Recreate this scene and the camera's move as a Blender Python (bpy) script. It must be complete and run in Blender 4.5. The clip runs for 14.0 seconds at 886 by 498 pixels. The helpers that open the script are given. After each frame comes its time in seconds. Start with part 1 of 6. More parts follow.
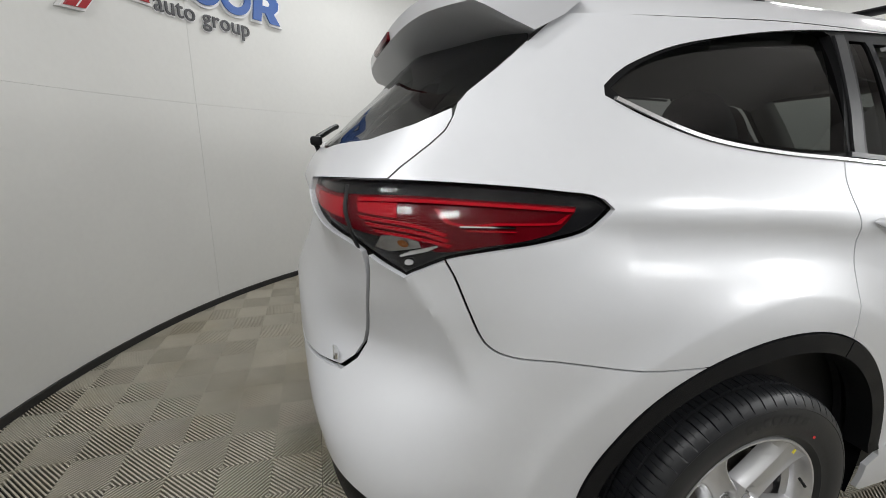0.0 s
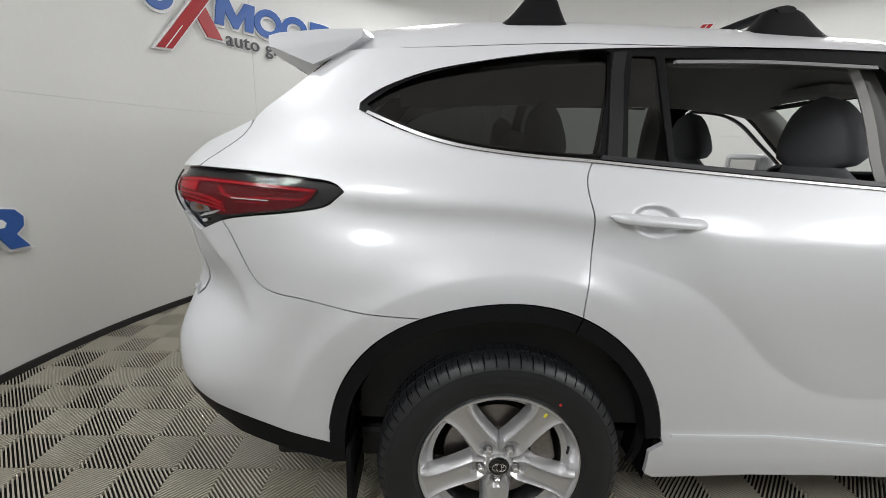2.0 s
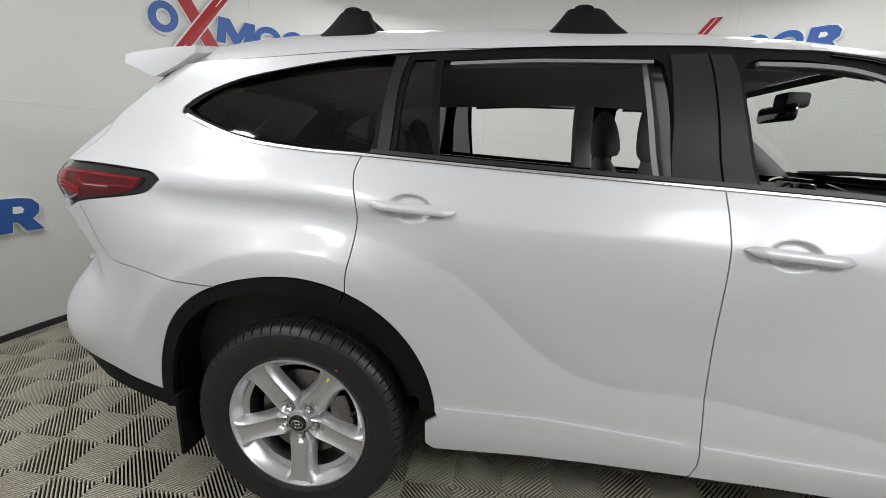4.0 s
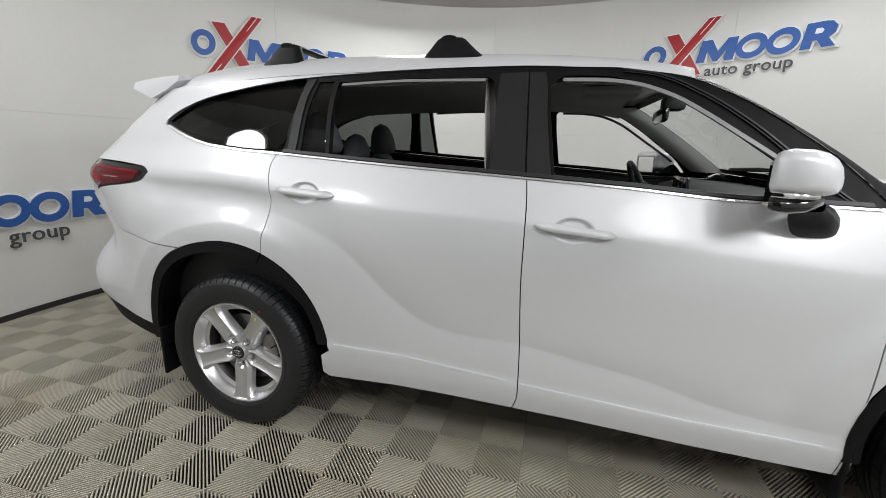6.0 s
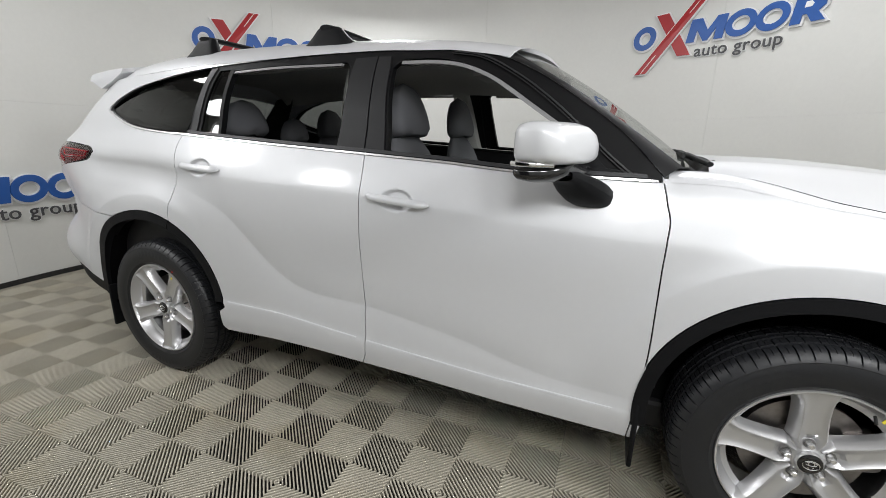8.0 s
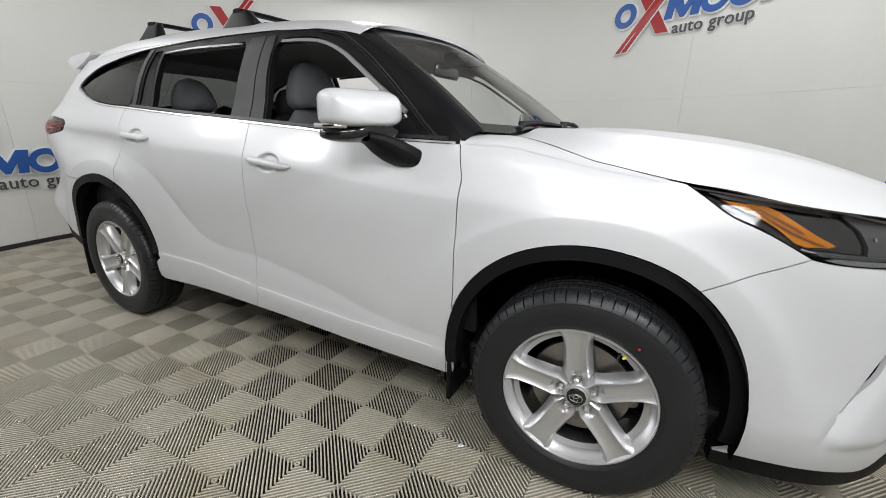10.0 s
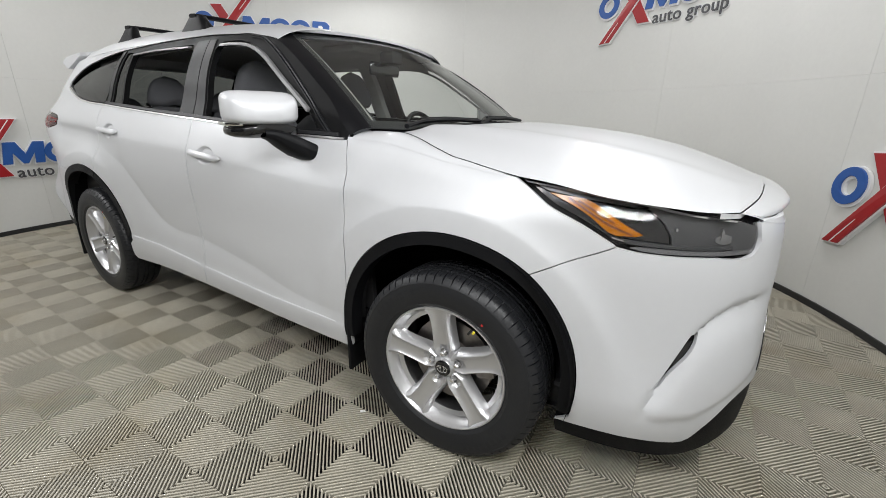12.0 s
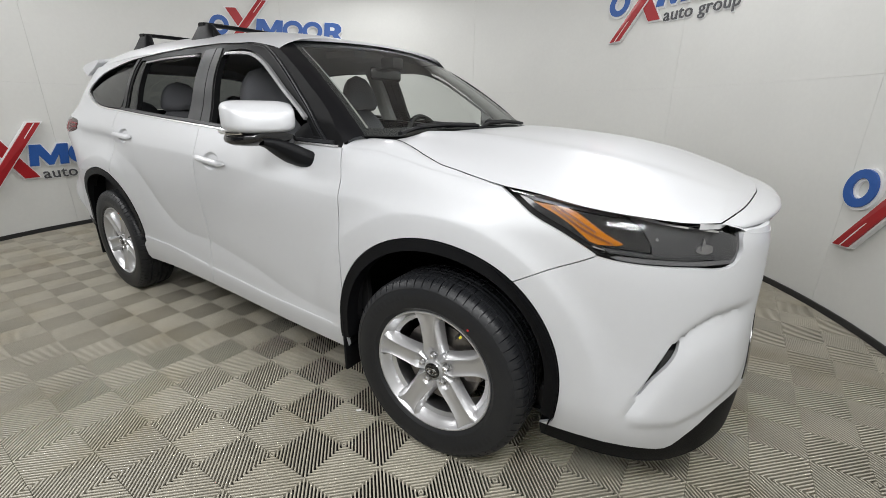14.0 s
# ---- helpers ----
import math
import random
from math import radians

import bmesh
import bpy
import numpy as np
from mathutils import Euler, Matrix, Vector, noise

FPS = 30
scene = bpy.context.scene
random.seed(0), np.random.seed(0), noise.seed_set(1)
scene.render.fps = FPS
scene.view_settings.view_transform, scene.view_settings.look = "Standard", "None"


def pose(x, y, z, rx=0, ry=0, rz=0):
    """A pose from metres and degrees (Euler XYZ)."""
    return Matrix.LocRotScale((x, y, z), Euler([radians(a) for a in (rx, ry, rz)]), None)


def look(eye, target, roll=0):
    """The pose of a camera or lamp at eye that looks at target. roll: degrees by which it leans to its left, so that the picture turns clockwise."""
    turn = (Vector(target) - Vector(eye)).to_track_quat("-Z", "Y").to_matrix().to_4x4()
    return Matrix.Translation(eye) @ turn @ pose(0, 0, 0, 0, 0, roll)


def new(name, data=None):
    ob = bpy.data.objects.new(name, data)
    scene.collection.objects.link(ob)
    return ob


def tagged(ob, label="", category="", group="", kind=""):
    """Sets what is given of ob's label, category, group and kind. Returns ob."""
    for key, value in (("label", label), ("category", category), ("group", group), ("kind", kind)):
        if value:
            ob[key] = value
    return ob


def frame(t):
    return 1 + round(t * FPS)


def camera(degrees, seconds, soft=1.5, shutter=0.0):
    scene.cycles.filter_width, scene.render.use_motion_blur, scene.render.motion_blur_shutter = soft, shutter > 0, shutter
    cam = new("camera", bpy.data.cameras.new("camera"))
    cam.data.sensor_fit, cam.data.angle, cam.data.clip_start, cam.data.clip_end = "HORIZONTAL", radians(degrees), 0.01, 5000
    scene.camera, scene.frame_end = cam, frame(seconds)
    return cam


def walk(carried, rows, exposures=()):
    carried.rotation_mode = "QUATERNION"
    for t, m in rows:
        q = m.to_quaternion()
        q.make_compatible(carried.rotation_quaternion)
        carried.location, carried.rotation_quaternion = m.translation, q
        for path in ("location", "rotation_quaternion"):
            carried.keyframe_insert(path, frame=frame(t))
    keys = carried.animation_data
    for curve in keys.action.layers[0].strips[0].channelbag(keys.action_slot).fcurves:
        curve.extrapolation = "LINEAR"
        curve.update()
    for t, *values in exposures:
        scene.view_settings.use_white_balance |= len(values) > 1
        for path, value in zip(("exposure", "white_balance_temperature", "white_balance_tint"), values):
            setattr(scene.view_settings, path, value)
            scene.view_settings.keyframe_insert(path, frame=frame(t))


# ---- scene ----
cam = camera(93.8, 14.0, soft=0.8)
PATH = [
    (0, (-1.012, -1.564, 1.326), (-0.453, 0.289, 0.823), 1.2),
    (0.5, (-0.89, -1.746, 1.33), (-0.468, 0.143, 0.828), 1.4),
    (1, (-0.676, -1.846, 1.335), (-0.385, 0.07, 0.843), 1.7),
    (1.5, (-0.408, -1.903, 1.341), (-0.233, 0.03, 0.86), 1.8),
    (2, (-0.225, -2.021, 1.328), (-0.159, -0.079, 0.853), 1.8),
    (2.5, (-0.038, -2.137, 1.348), (-0.058, -0.192, 0.881), 1.8),
    (3, (0.211, -2.125, 1.339), (0.113, -0.182, 0.874), 1.8),
    (5.5, (1.205, -2.332, 1.319), (0.752, -0.439, 0.858), 1.2),
    (6, (1.405, -2.418, 1.33), (0.889, -0.542, 0.867), 1.2),
    (6.5, (1.644, -2.349, 1.31), (1.075, -0.49, 0.839), 1.1),
    (7, (1.835, -2.326, 1.315), (1.213, -0.488, 0.831), 1.0),
    (9.5, (2.83, -2.313, 1.249), (1.968, -0.596, 0.695), 1.1),
    (10, (3.008, -2.211, 1.243), (2.117, -0.515, 0.668), 1.1),
    (10.5, (3.177, -2.13, 1.246), (2.253, -0.459, 0.65), 0.9),
    (11, (3.336, -2.179, 1.246), (2.392, -0.526, 0.634), 0.9),
    (11.5, (3.463, -2.159, 1.268), (2.494, -0.522, 0.65), 0.9),
    (12, (3.55, -2.086, 1.283), (2.555, -0.467, 0.66), 0.9),
    (12.5, (3.592, -2.064, 1.297), (2.571, -0.462, 0.671), 0.7),
    (13, (3.622, -2.059, 1.307), (2.582, -0.471, 0.678), 0.5),
    (13.5, (3.641, -2.05, 1.319), (2.59, -0.472, 0.683), 0.5),
    (14, (3.644, -2.052, 1.326), (2.587, -0.479, 0.688), 0.5),
]
walk(cam, [(t, look(eye, target, roll)) for t, eye, target, roll in PATH])

# ---- world and light ----
world = bpy.data.worlds.new("world")
scene.world = world
world.use_nodes = True
world.node_tree.nodes["Background"].inputs[0].default_value = (0.9, 0.95, 1.0, 1)
world.node_tree.nodes["Background"].inputs[1].default_value = 0.02

ROOM_X, ROOM_Y, ROOM_R, ROOM_H, CEIL_Z = 1.141, -0.183, 3.708, 3.13, 3.62


# ---- materials ----
def material(name, color, rough=0.5, metal=0.0, coat=0.0, grain=0.0, size=40.0, stain=0.0, bump=0.0, emit=0.0, coat_rough=0.03, spec=0.5):
    """A surface with its colour varied at two scales, fine relief and uneven gloss."""
    m = bpy.data.materials.new(name)
    m.use_nodes = True
    nt = m.node_tree
    b = nt.nodes["Principled BSDF"]
    b.inputs["Base Color"].default_value = (*color, 1)
    b.inputs["Roughness"].default_value = rough
    b.inputs["Metallic"].default_value = metal
    b.inputs["Coat Weight"].default_value = coat
    b.inputs["Coat Roughness"].default_value = coat_rough
    b.inputs["Specular IOR Level"].default_value = spec
    if emit:
        b.inputs["Emission Color"].default_value = (*color, 1)
        b.inputs["Emission Strength"].default_value = emit
    if grain or stain or bump:
        co = nt.nodes.new("ShaderNodeTexCoord")
        fine = nt.nodes.new("ShaderNodeTexNoise")
        fine.inputs["Scale"].default_value = size
        fine.inputs["Detail"].default_value = 6
        wide = nt.nodes.new("ShaderNodeTexNoise")
        wide.inputs["Scale"].default_value = size / 25
        wide.inputs["Detail"].default_value = 4
        for n in (fine, wide):
            nt.links.new(co.outputs["Object"], n.inputs["Vector"])
        last = None
        for n, amount in ((fine, grain), (wide, stain)):
            if not amount:
                continue
            ramp = nt.nodes.new("ShaderNodeMapRange")
            ramp.inputs["From Min"].default_value, ramp.inputs["From Max"].default_value = 0.3, 0.7
            ramp.inputs["To Min"].default_value, ramp.inputs["To Max"].default_value = 1 - amount, 1 + amount
            nt.links.new(n.outputs["Fac"], ramp.inputs["Value"])
            mul = nt.nodes.new("ShaderNodeMix")
            mul.data_type, mul.blend_type = "RGBA", "MULTIPLY"
            mul.inputs["Factor"].default_value = 1
            if last is None:
                mul.inputs["A"].default_value = (*color, 1)
            else:
                nt.links.new(last, mul.inputs["A"])
            nt.links.new(ramp.outputs["Result"], mul.inputs["B"])
            last = mul.outputs["Result"]
        if last is not None:
            nt.links.new(last, b.inputs["Base Color"])
            gloss = nt.nodes.new("ShaderNodeMapRange")
            gloss.inputs["To Min"].default_value, gloss.inputs["To Max"].default_value = rough * 0.85, min(1, rough * 1.15)
            nt.links.new(wide.outputs["Fac"], gloss.inputs["Value"])
            nt.links.new(gloss.outputs["Result"], b.inputs["Roughness"])
        if bump:
            bp = nt.nodes.new("ShaderNodeBump")
            bp.inputs["Strength"].default_value = bump
            bp.inputs["Distance"].default_value = 0.002
            nt.links.new(fine.outputs["Fac"], bp.inputs["Height"])
            nt.links.new(bp.outputs["Normal"], b.inputs["Normal"])
    return m


def glass(name, color, tint, shine_at=0.06, edge_shine=0.9):
    """Thin window glass: clear reflection over a tinted view through."""
    m = bpy.data.materials.new(name)
    m.use_nodes = True
    nt = m.node_tree
    nt.nodes.remove(nt.nodes["Principled BSDF"])
    out = nt.nodes["Material Output"]
    see = nt.nodes.new("ShaderNodeBsdfTransparent")
    see.inputs[0].default_value = (*(c * tint for c in color), 1)
    shine = nt.nodes.new("ShaderNodeBsdfGlossy")
    shine.inputs["Roughness"].default_value = 0.01
    edge = nt.nodes.new("ShaderNodeLayerWeight")
    edge.inputs[0].default_value = 0.5
    rise = nt.nodes.new("ShaderNodeMath")
    rise.operation = "POWER"
    rise.inputs[1].default_value = 5.0
    fac = nt.nodes.new("ShaderNodeMath")
    fac.operation = "MULTIPLY_ADD"
    fac.inputs[1].default_value, fac.inputs[2].default_value = edge_shine, shine_at
    nt.links.new(edge.outputs["Facing"], rise.inputs[0])
    nt.links.new(rise.outputs[0], fac.inputs[0])
    mix = nt.nodes.new("ShaderNodeMixShader")
    nt.links.new(fac.outputs[0], mix.inputs[0])
    nt.links.new(see.outputs[0], mix.inputs[1])
    nt.links.new(shine.outputs[0], mix.inputs[2])
    nt.links.new(mix.outputs[0], out.inputs["Surface"])
    return m


WALL = material("wall_paint", (0.68, 0.68, 0.655), 0.55, grain=0.012, size=30, stain=0.03, bump=0.05)
WALL_GAP = material("wall_joint", (0.585, 0.58, 0.56), 0.7)
BLACK_BASE = material("baseboard_rubber", (0.02, 0.02, 0.02), 0.5, grain=0.1, size=60)
CEIL = material("ceiling_paint", (0.60, 0.57, 0.56), 0.8, grain=0.02, size=20, stain=0.03)
DARK_VOID = material("dark_showroom", (0.03, 0.03, 0.03), 0.6, grain=0.1, size=8)
TILE = material("floor_tile_plastic", (0.475, 0.443, 0.365), 0.38, grain=0.06, size=90, stain=0.12, bump=0.12)


def worn(m, amount, tint):
    """Adds broad uneven dirt, and a slight shift from piece to piece, to a material."""
    nt = m.node_tree
    b = nt.nodes["Principled BSDF"]
    was = b.inputs["Base Color"].links[0].from_socket
    geo, info = nt.nodes.new("ShaderNodeNewGeometry"), nt.nodes.new("ShaderNodeObjectInfo")
    noise = nt.nodes.new("ShaderNodeTexNoise")
    noise.inputs["Scale"].default_value, noise.inputs["Detail"].default_value = 2.2, 8
    nt.links.new(geo.outputs["Position"], noise.inputs["Vector"])
    ramp = nt.nodes.new("ShaderNodeMapRange")
    ramp.inputs["From Min"].default_value, ramp.inputs["From Max"].default_value = 0.52, 0.72
    ramp.inputs["To Min"].default_value, ramp.inputs["To Max"].default_value = 0.0, amount
    nt.links.new(noise.outputs["Fac"], ramp.inputs["Value"])
    dirt = nt.nodes.new("ShaderNodeMix")
    dirt.data_type, dirt.blend_type = "RGBA", "MULTIPLY"
    nt.links.new(ramp.outputs["Result"], dirt.inputs["Factor"])
    nt.links.new(was, dirt.inputs["A"])
    dirt.inputs["B"].default_value = (*tint, 1)
    shift = nt.nodes.new("ShaderNodeMapRange")
    shift.inputs["To Min"].default_value, shift.inputs["To Max"].default_value = 0.94, 1.06
    nt.links.new(info.outputs["Random"], shift.inputs["Value"])
    vary = nt.nodes.new("ShaderNodeMix")
    vary.data_type, vary.blend_type = "RGBA", "MULTIPLY"
    vary.inputs["Factor"].default_value = 1
    nt.links.new(dirt.outputs["Result"], vary.inputs["A"])
    nt.links.new(shift.outputs["Result"], vary.inputs["B"])
    nt.links.new(vary.outputs["Result"], b.inputs["Base Color"])


worn(TILE, 0.6, (0.80, 0.74, 0.62))
# slab below the tiles, near black to paint in the shade between ribs
GAP_SHADE = material("slab_gap_shade", (0.012, 0.011, 0.010), 0.8, grain=0.2, size=30)
PAINT = material("pearl_white_paint", (0.60, 0.608, 0.625), 0.43, metal=0.15, coat=0.5, coat_rough=0.12, grain=0.006, size=900, stain=0.006)
BLACK_PLASTIC = material("black_moulded_plastic", (0.0062, 0.0064, 0.0073), 0.5, grain=0.1, size=300, bump=0.25, spec=0.13)
A_PILLAR = material("black_pillar_paint", (0.004, 0.004, 0.005), 0.5, grain=0.05, size=200, spec=0.14)
FRAME_BLACK = material("matt_black_window_frame", (0.003, 0.003, 0.0035), 0.55, grain=0.05, size=200, spec=0.15)
PILLAR = material("satin_black_pillar_film", (0.013, 0.0133, 0.0145), 0.48, grain=0.05, size=200, spec=0.26)
GLOSS_BLACK = material("gloss_black_plastic", (0.008, 0.008, 0.009), 0.12, coat=0.5, grain=0.05, size=60)
RUBBER = material("tyre_rubber", (0.0135, 0.0142, 0.0162), 0.44, grain=0.12, size=120, stain=0.12, bump=0.12, spec=0.42)
ALLOY = material("silver_alloy", (0.60, 0.60, 0.61), 0.33, metal=0.72, grain=0.004, size=300)
ALLOY_DARK = material("dull_alloy_barrel", (0.36, 0.36, 0.365), 0.38, metal=1.0, grain=0.08, size=80)
CHROME = material("chrome", (0.80, 0.80, 0.80), 0.08, metal=1.0)
BRIGHT_TRIM = material("bright_belt_trim", (0.72, 0.72, 0.72), 0.26, metal=0.8)
STEEL = material("brake_steel", (0.30, 0.28, 0.27), 0.4, metal=1.0, grain=0.12, size=60)
SIGN_BLUE = material("sign_blue_acrylic", (0.025, 0.10, 0.36), 0.3, grain=0.03, size=60)
SIGN_RED = material("sign_red_acrylic", (0.36, 0.015, 0.02), 0.3, grain=0.03, size=60)
SIGN_WHITE = material("sign_white_edge", (0.80, 0.80, 0.80), 0.45, grain=0.01, size=60)
SIGN_GREY = material("sign_grey_acrylic", (0.07, 0.07, 0.075), 0.4, grain=0.03, size=60)
GLASS_TINT = glass("privacy_glass", (0.9, 0.95, 0.92), 0.16)
GLASS_CLEAR = glass("clear_glass", (0.90, 0.94, 0.915), 0.95)
LAMP_GLASS = glass("lamp_lens", (1.0, 1.0, 1.0), 0.95, 0.022, 0.45)
LAMP_BAND = material("smoked_lamp_border", (0.006, 0.006, 0.007), 0.25, spec=0.3, grain=0.05, size=60)
RED_LENS = material("red_lamp_lens", (0.32, 0.003, 0.010), 0.2, coat=0.05, spec=0.15, grain=0.1, size=150)
DARK_RED_LENS = material("smoked_red_lens", (0.085, 0.001, 0.004), 0.2, coat=0.0, spec=0.12, grain=0.15, size=150)
AMBER = material("amber_reflector", (0.40, 0.13, 0.001), 0.2, coat=0.25, grain=0.12, size=200)
AMBER_DARK = material("dark_amber", (0.15, 0.045, 0.002), 0.3, coat=0.25, grain=0.12, size=200)
GREY_LENS = material("smoked_grey_lamp_plastic", (0.055, 0.055, 0.057), 0.3, grain=0.08, size=80)
BEZEL = material("grey_lamp_bezel", (0.10, 0.10, 0.103), 0.3, grain=0.06, size=120)
SEAT = material("grey_seat_fabric", (0.13, 0.132, 0.142), 0.9, grain=0.15, size=400, bump=0.4)
# the same seat cloth with the rear cabin's shade put into its colour
SEAT_SHADED = material("shaded_seat_fabric", (0.06, 0.06, 0.064), 0.9, grain=0.15, size=400, bump=0.4)
GREY_TRIM = material("grey_satin_trim", (0.20, 0.20, 0.203), 0.4, grain=0.05, size=100)
TRIM_DARK = material("dark_cabin_plastic", (0.008, 0.008, 0.009), 0.6, grain=0.1, size=150, bump=0.1)
HEADLINER = material("light_grey_headliner", (0.44, 0.435, 0.42), 0.95, grain=0.05, size=300, bump=0.1)
WELL = material("wheel_well_felt", (0.0035, 0.0035, 0.004), 0.9, grain=0.2, size=120, spec=0.05)
SCREEN = material("display_glass", (0.02, 0.022, 0.026), 0.08)
YELLOW = material("yellow_sticker", (0.75, 0.65, 0.05), 0.6)
RED_DOT = material("red_paint_dot", (0.6, 0.03, 0.03), 0.6)
RUBBER_PRINT = material("raised_sidewall_rubber", (0.019, 0.0195, 0.021), 0.45, grain=0.1, size=200, spec=0.3)


# ---- mesh helpers ----
def part(name, bm, mat, parent, label="", smooth=False, sharp=40):
    """Links a bmesh as one mesh object under a thing or a part."""
    bmesh.ops.recalc_face_normals(bm, faces=bm.faces)
    me = bpy.data.meshes.new(name)
    bm.to_mesh(me)
    bm.free()
    return part_mesh(name, me, mat, parent, label, smooth, sharp)


def part_mesh(name, me, mat, parent, label="", smooth=False, sharp=40):
    if not me.materials:
        me.materials.append(mat)
    if smooth:
        me.polygons.foreach_set("use_smooth", [True] * len(me.polygons))
        me.set_sharp_from_angle(angle=radians(sharp))
    ob = new(name, me)
    ob.parent = parent
    if label:
        tagged(ob, label)
    return ob


def raw(verts, faces):
    bm = bmesh.new()
    vs = [bm.verts.new(v) for v in verts]
    for f in faces:
        try:
            bm.faces.new([vs[i] for i in f])
        except ValueError:
            pass
    return bm


def box(x0, x1, y0, y1, z0, z1, bevel=0.0, seg=2, m=None, bm=None):
    """A box, bevelled, turned by m; added to bm if given."""
    own = bmesh.new()
    bmesh.ops.create_cube(own, size=1, matrix=Matrix.LocRotScale(((x0 + x1) / 2, (y0 + y1) / 2, (z0 + z1) / 2), None, (x1 - x0, y1 - y0, z1 - z0)))
    if bevel:
        bmesh.ops.bevel(own, geom=own.edges[:] + own.verts[:], offset=bevel, segments=seg, affect="EDGES", profile=0.5)
    if m:
        own.transform(m)
    if bm is None:
        return own
    join(bm, own)
    return bm


def join(bm, other):
    me = bpy.data.meshes.new("joined")
    other.to_mesh(me)
    other.free()
    bm.from_mesh(me)
    bpy.data.meshes.remove(me)
    return bm


def lathe(profile, n=64, closed=False):
    """Turns a profile of (radius, y) about the y axis."""
    verts, faces = [], []
    k = len(profile)
    for i in range(n):
        a = 2 * math.pi * i / n
        for r, y in profile:
            verts.append((r * math.sin(a), y, r * math.cos(a)))
    for i in range(n):
        j = (i + 1) % n
        for q in range(k if closed else k - 1):
            p = (q + 1) % k
            faces.append((i * k + q, i * k + p, j * k + p, j * k + q))
    return raw(verts, faces)


def tube(points, radius, n=10, closed=False):
    """A round or oval bar along a line of points. radius: a number, or (side, up)."""
    pts = [Vector(p) for p in points]
    ra, rb = radius if isinstance(radius, tuple) else (radius, radius)
    verts, faces = [], []
    for i, p in enumerate(pts):
        if closed:
            d = pts[(i + 1) % len(pts)] - pts[i - 1]
        else:
            d = pts[min(i + 1, len(pts) - 1)] - pts[max(i - 1, 0)]
        d.normalize()
        side = d.cross(Vector((0, 0, 1)))
        if side.length < 1e-3:
            side = Vector((0, 1, 0))
        side.normalize()
        up = side.cross(d)
        for k in range(n):
            a = 2 * math.pi * k / n
            verts.append(p + side * (ra * math.cos(a)) + up * (rb * math.sin(a)))
    m = len(pts)
    for i in range(m if closed else m - 1):
        j = (i + 1) % m
        for k in range(n):
            q = (k + 1) % n
            faces.append((i * n + k, i * n + q, j * n + q, j * n + k))
    if not closed:
        faces.append(tuple(range(n))[::-1])
        faces.append(tuple((m - 1) * n + k for k in range(n)))
    return raw(verts, faces)


def prism(outline, depth, place):
    """A flat shape given by an outline of (a, b), thickened by depth, each point set by place(a, b, d)."""
    n = len(outline)
    verts = [place(a, b, 0.0) for a, b in outline] + [place(a, b, depth) for a, b in outline]
    faces = [tuple(range(n))[::-1], tuple(range(n, 2 * n))]
    faces += [(i, (i + 1) % n, n + (i + 1) % n, n + i) for i in range(n)]
    return raw(verts, faces)


def ellipse(cx, cy, rx, ry, n=36, slant=0.0):
    return [(cx + rx * math.cos(2 * math.pi * k / n) + slant * ry * math.sin(2 * math.pi * k / n), cy + ry * math.sin(2 * math.pi * k / n)) for k in range(n)]


# ---- room ----
def ring_at(angle, r, z):
    a = radians(angle)
    return (ROOM_X + r * math.cos(a), ROOM_Y + r * math.sin(a), z)


def arc_wall(name, a0, a1, r0, r1, z0, z1, mat, n, parent=None, label="", kind=""):
    verts, faces = [], []
    for i in range(n + 1):
        a = a0 + (a1 - a0) * i / n
        verts += [ring_at(a, r0, z0), ring_at(a, r0, z1), ring_at(a, r1, z1), ring_at(a, r1, z0)]
    for i in range(n):
        for k in range(4):
            q = (k + 1) % 4
            faces.append((4 * i + k, 4 * i + q, 4 * i + 4 + q, 4 * i + 4 + k))
    if abs(a1 - a0) < 359.9:
        faces += [(0, 1, 2, 3), (4 * n, 4 * n + 3, 4 * n + 2, 4 * n + 1)]
    ob = part(name, raw(verts, faces), mat, parent, label, smooth=True, sharp=30)
    if kind:
        tagged(ob, kind=kind)
    return ob


# joints between the wall panels, in degrees round the room
JOINTS = [30.5, 59.0, 101.0, 143.5, 185.4, 227.0, 252.0, 288.0, 330.0]
DOOR_A, DOOR_B = 252.0, 288.0
SPLIT_Z = 1.555
wall = tagged(new("wall_round"), "round booth wall of off-white painted panels with fine joints", "wall", kind="structure")
backing = arc_wall("joint_backing", DOOR_B, DOOR_A + 360, ROOM_R + 0.012, ROOM_R + 0.09, 0, ROOM_H, WALL_GAP, 120, wall, "grey backing seen in the panel joints")
for i, a in enumerate(JOINTS):
    b = JOINTS[(i + 1) % len(JOINTS)]
    b = b if b > a else b + 360
    if (a, b) == (DOOR_A, DOOR_B):
        continue
    g = 0.014
    n = max(6, int((b - a) / 2.5))
    arc_wall("wall_panel", a + g, b - g, ROOM_R, ROOM_R + 0.011, 0.0, SPLIT_Z - 0.0005, WALL, n, wall)
    arc_wall("wall_panel", a + g, b - g, ROOM_R, ROOM_R + 0.011, SPLIT_Z + 0.0005, ROOM_H, WALL, n, wall)
arc_wall("wall_panel", DOOR_A, DOOR_B, ROOM_R, ROOM_R + 0.09, 2.45, ROOM_H, WALL, 12, wall)
tagged(arc_wall("baseboard", DOOR_B, DOOR_A + 360, ROOM_R - 0.014, ROOM_R - 0.001, 0, 0.045, BLACK_BASE, 120), "black rubber baseboard along the round wall", "baseboard", kind="structure")

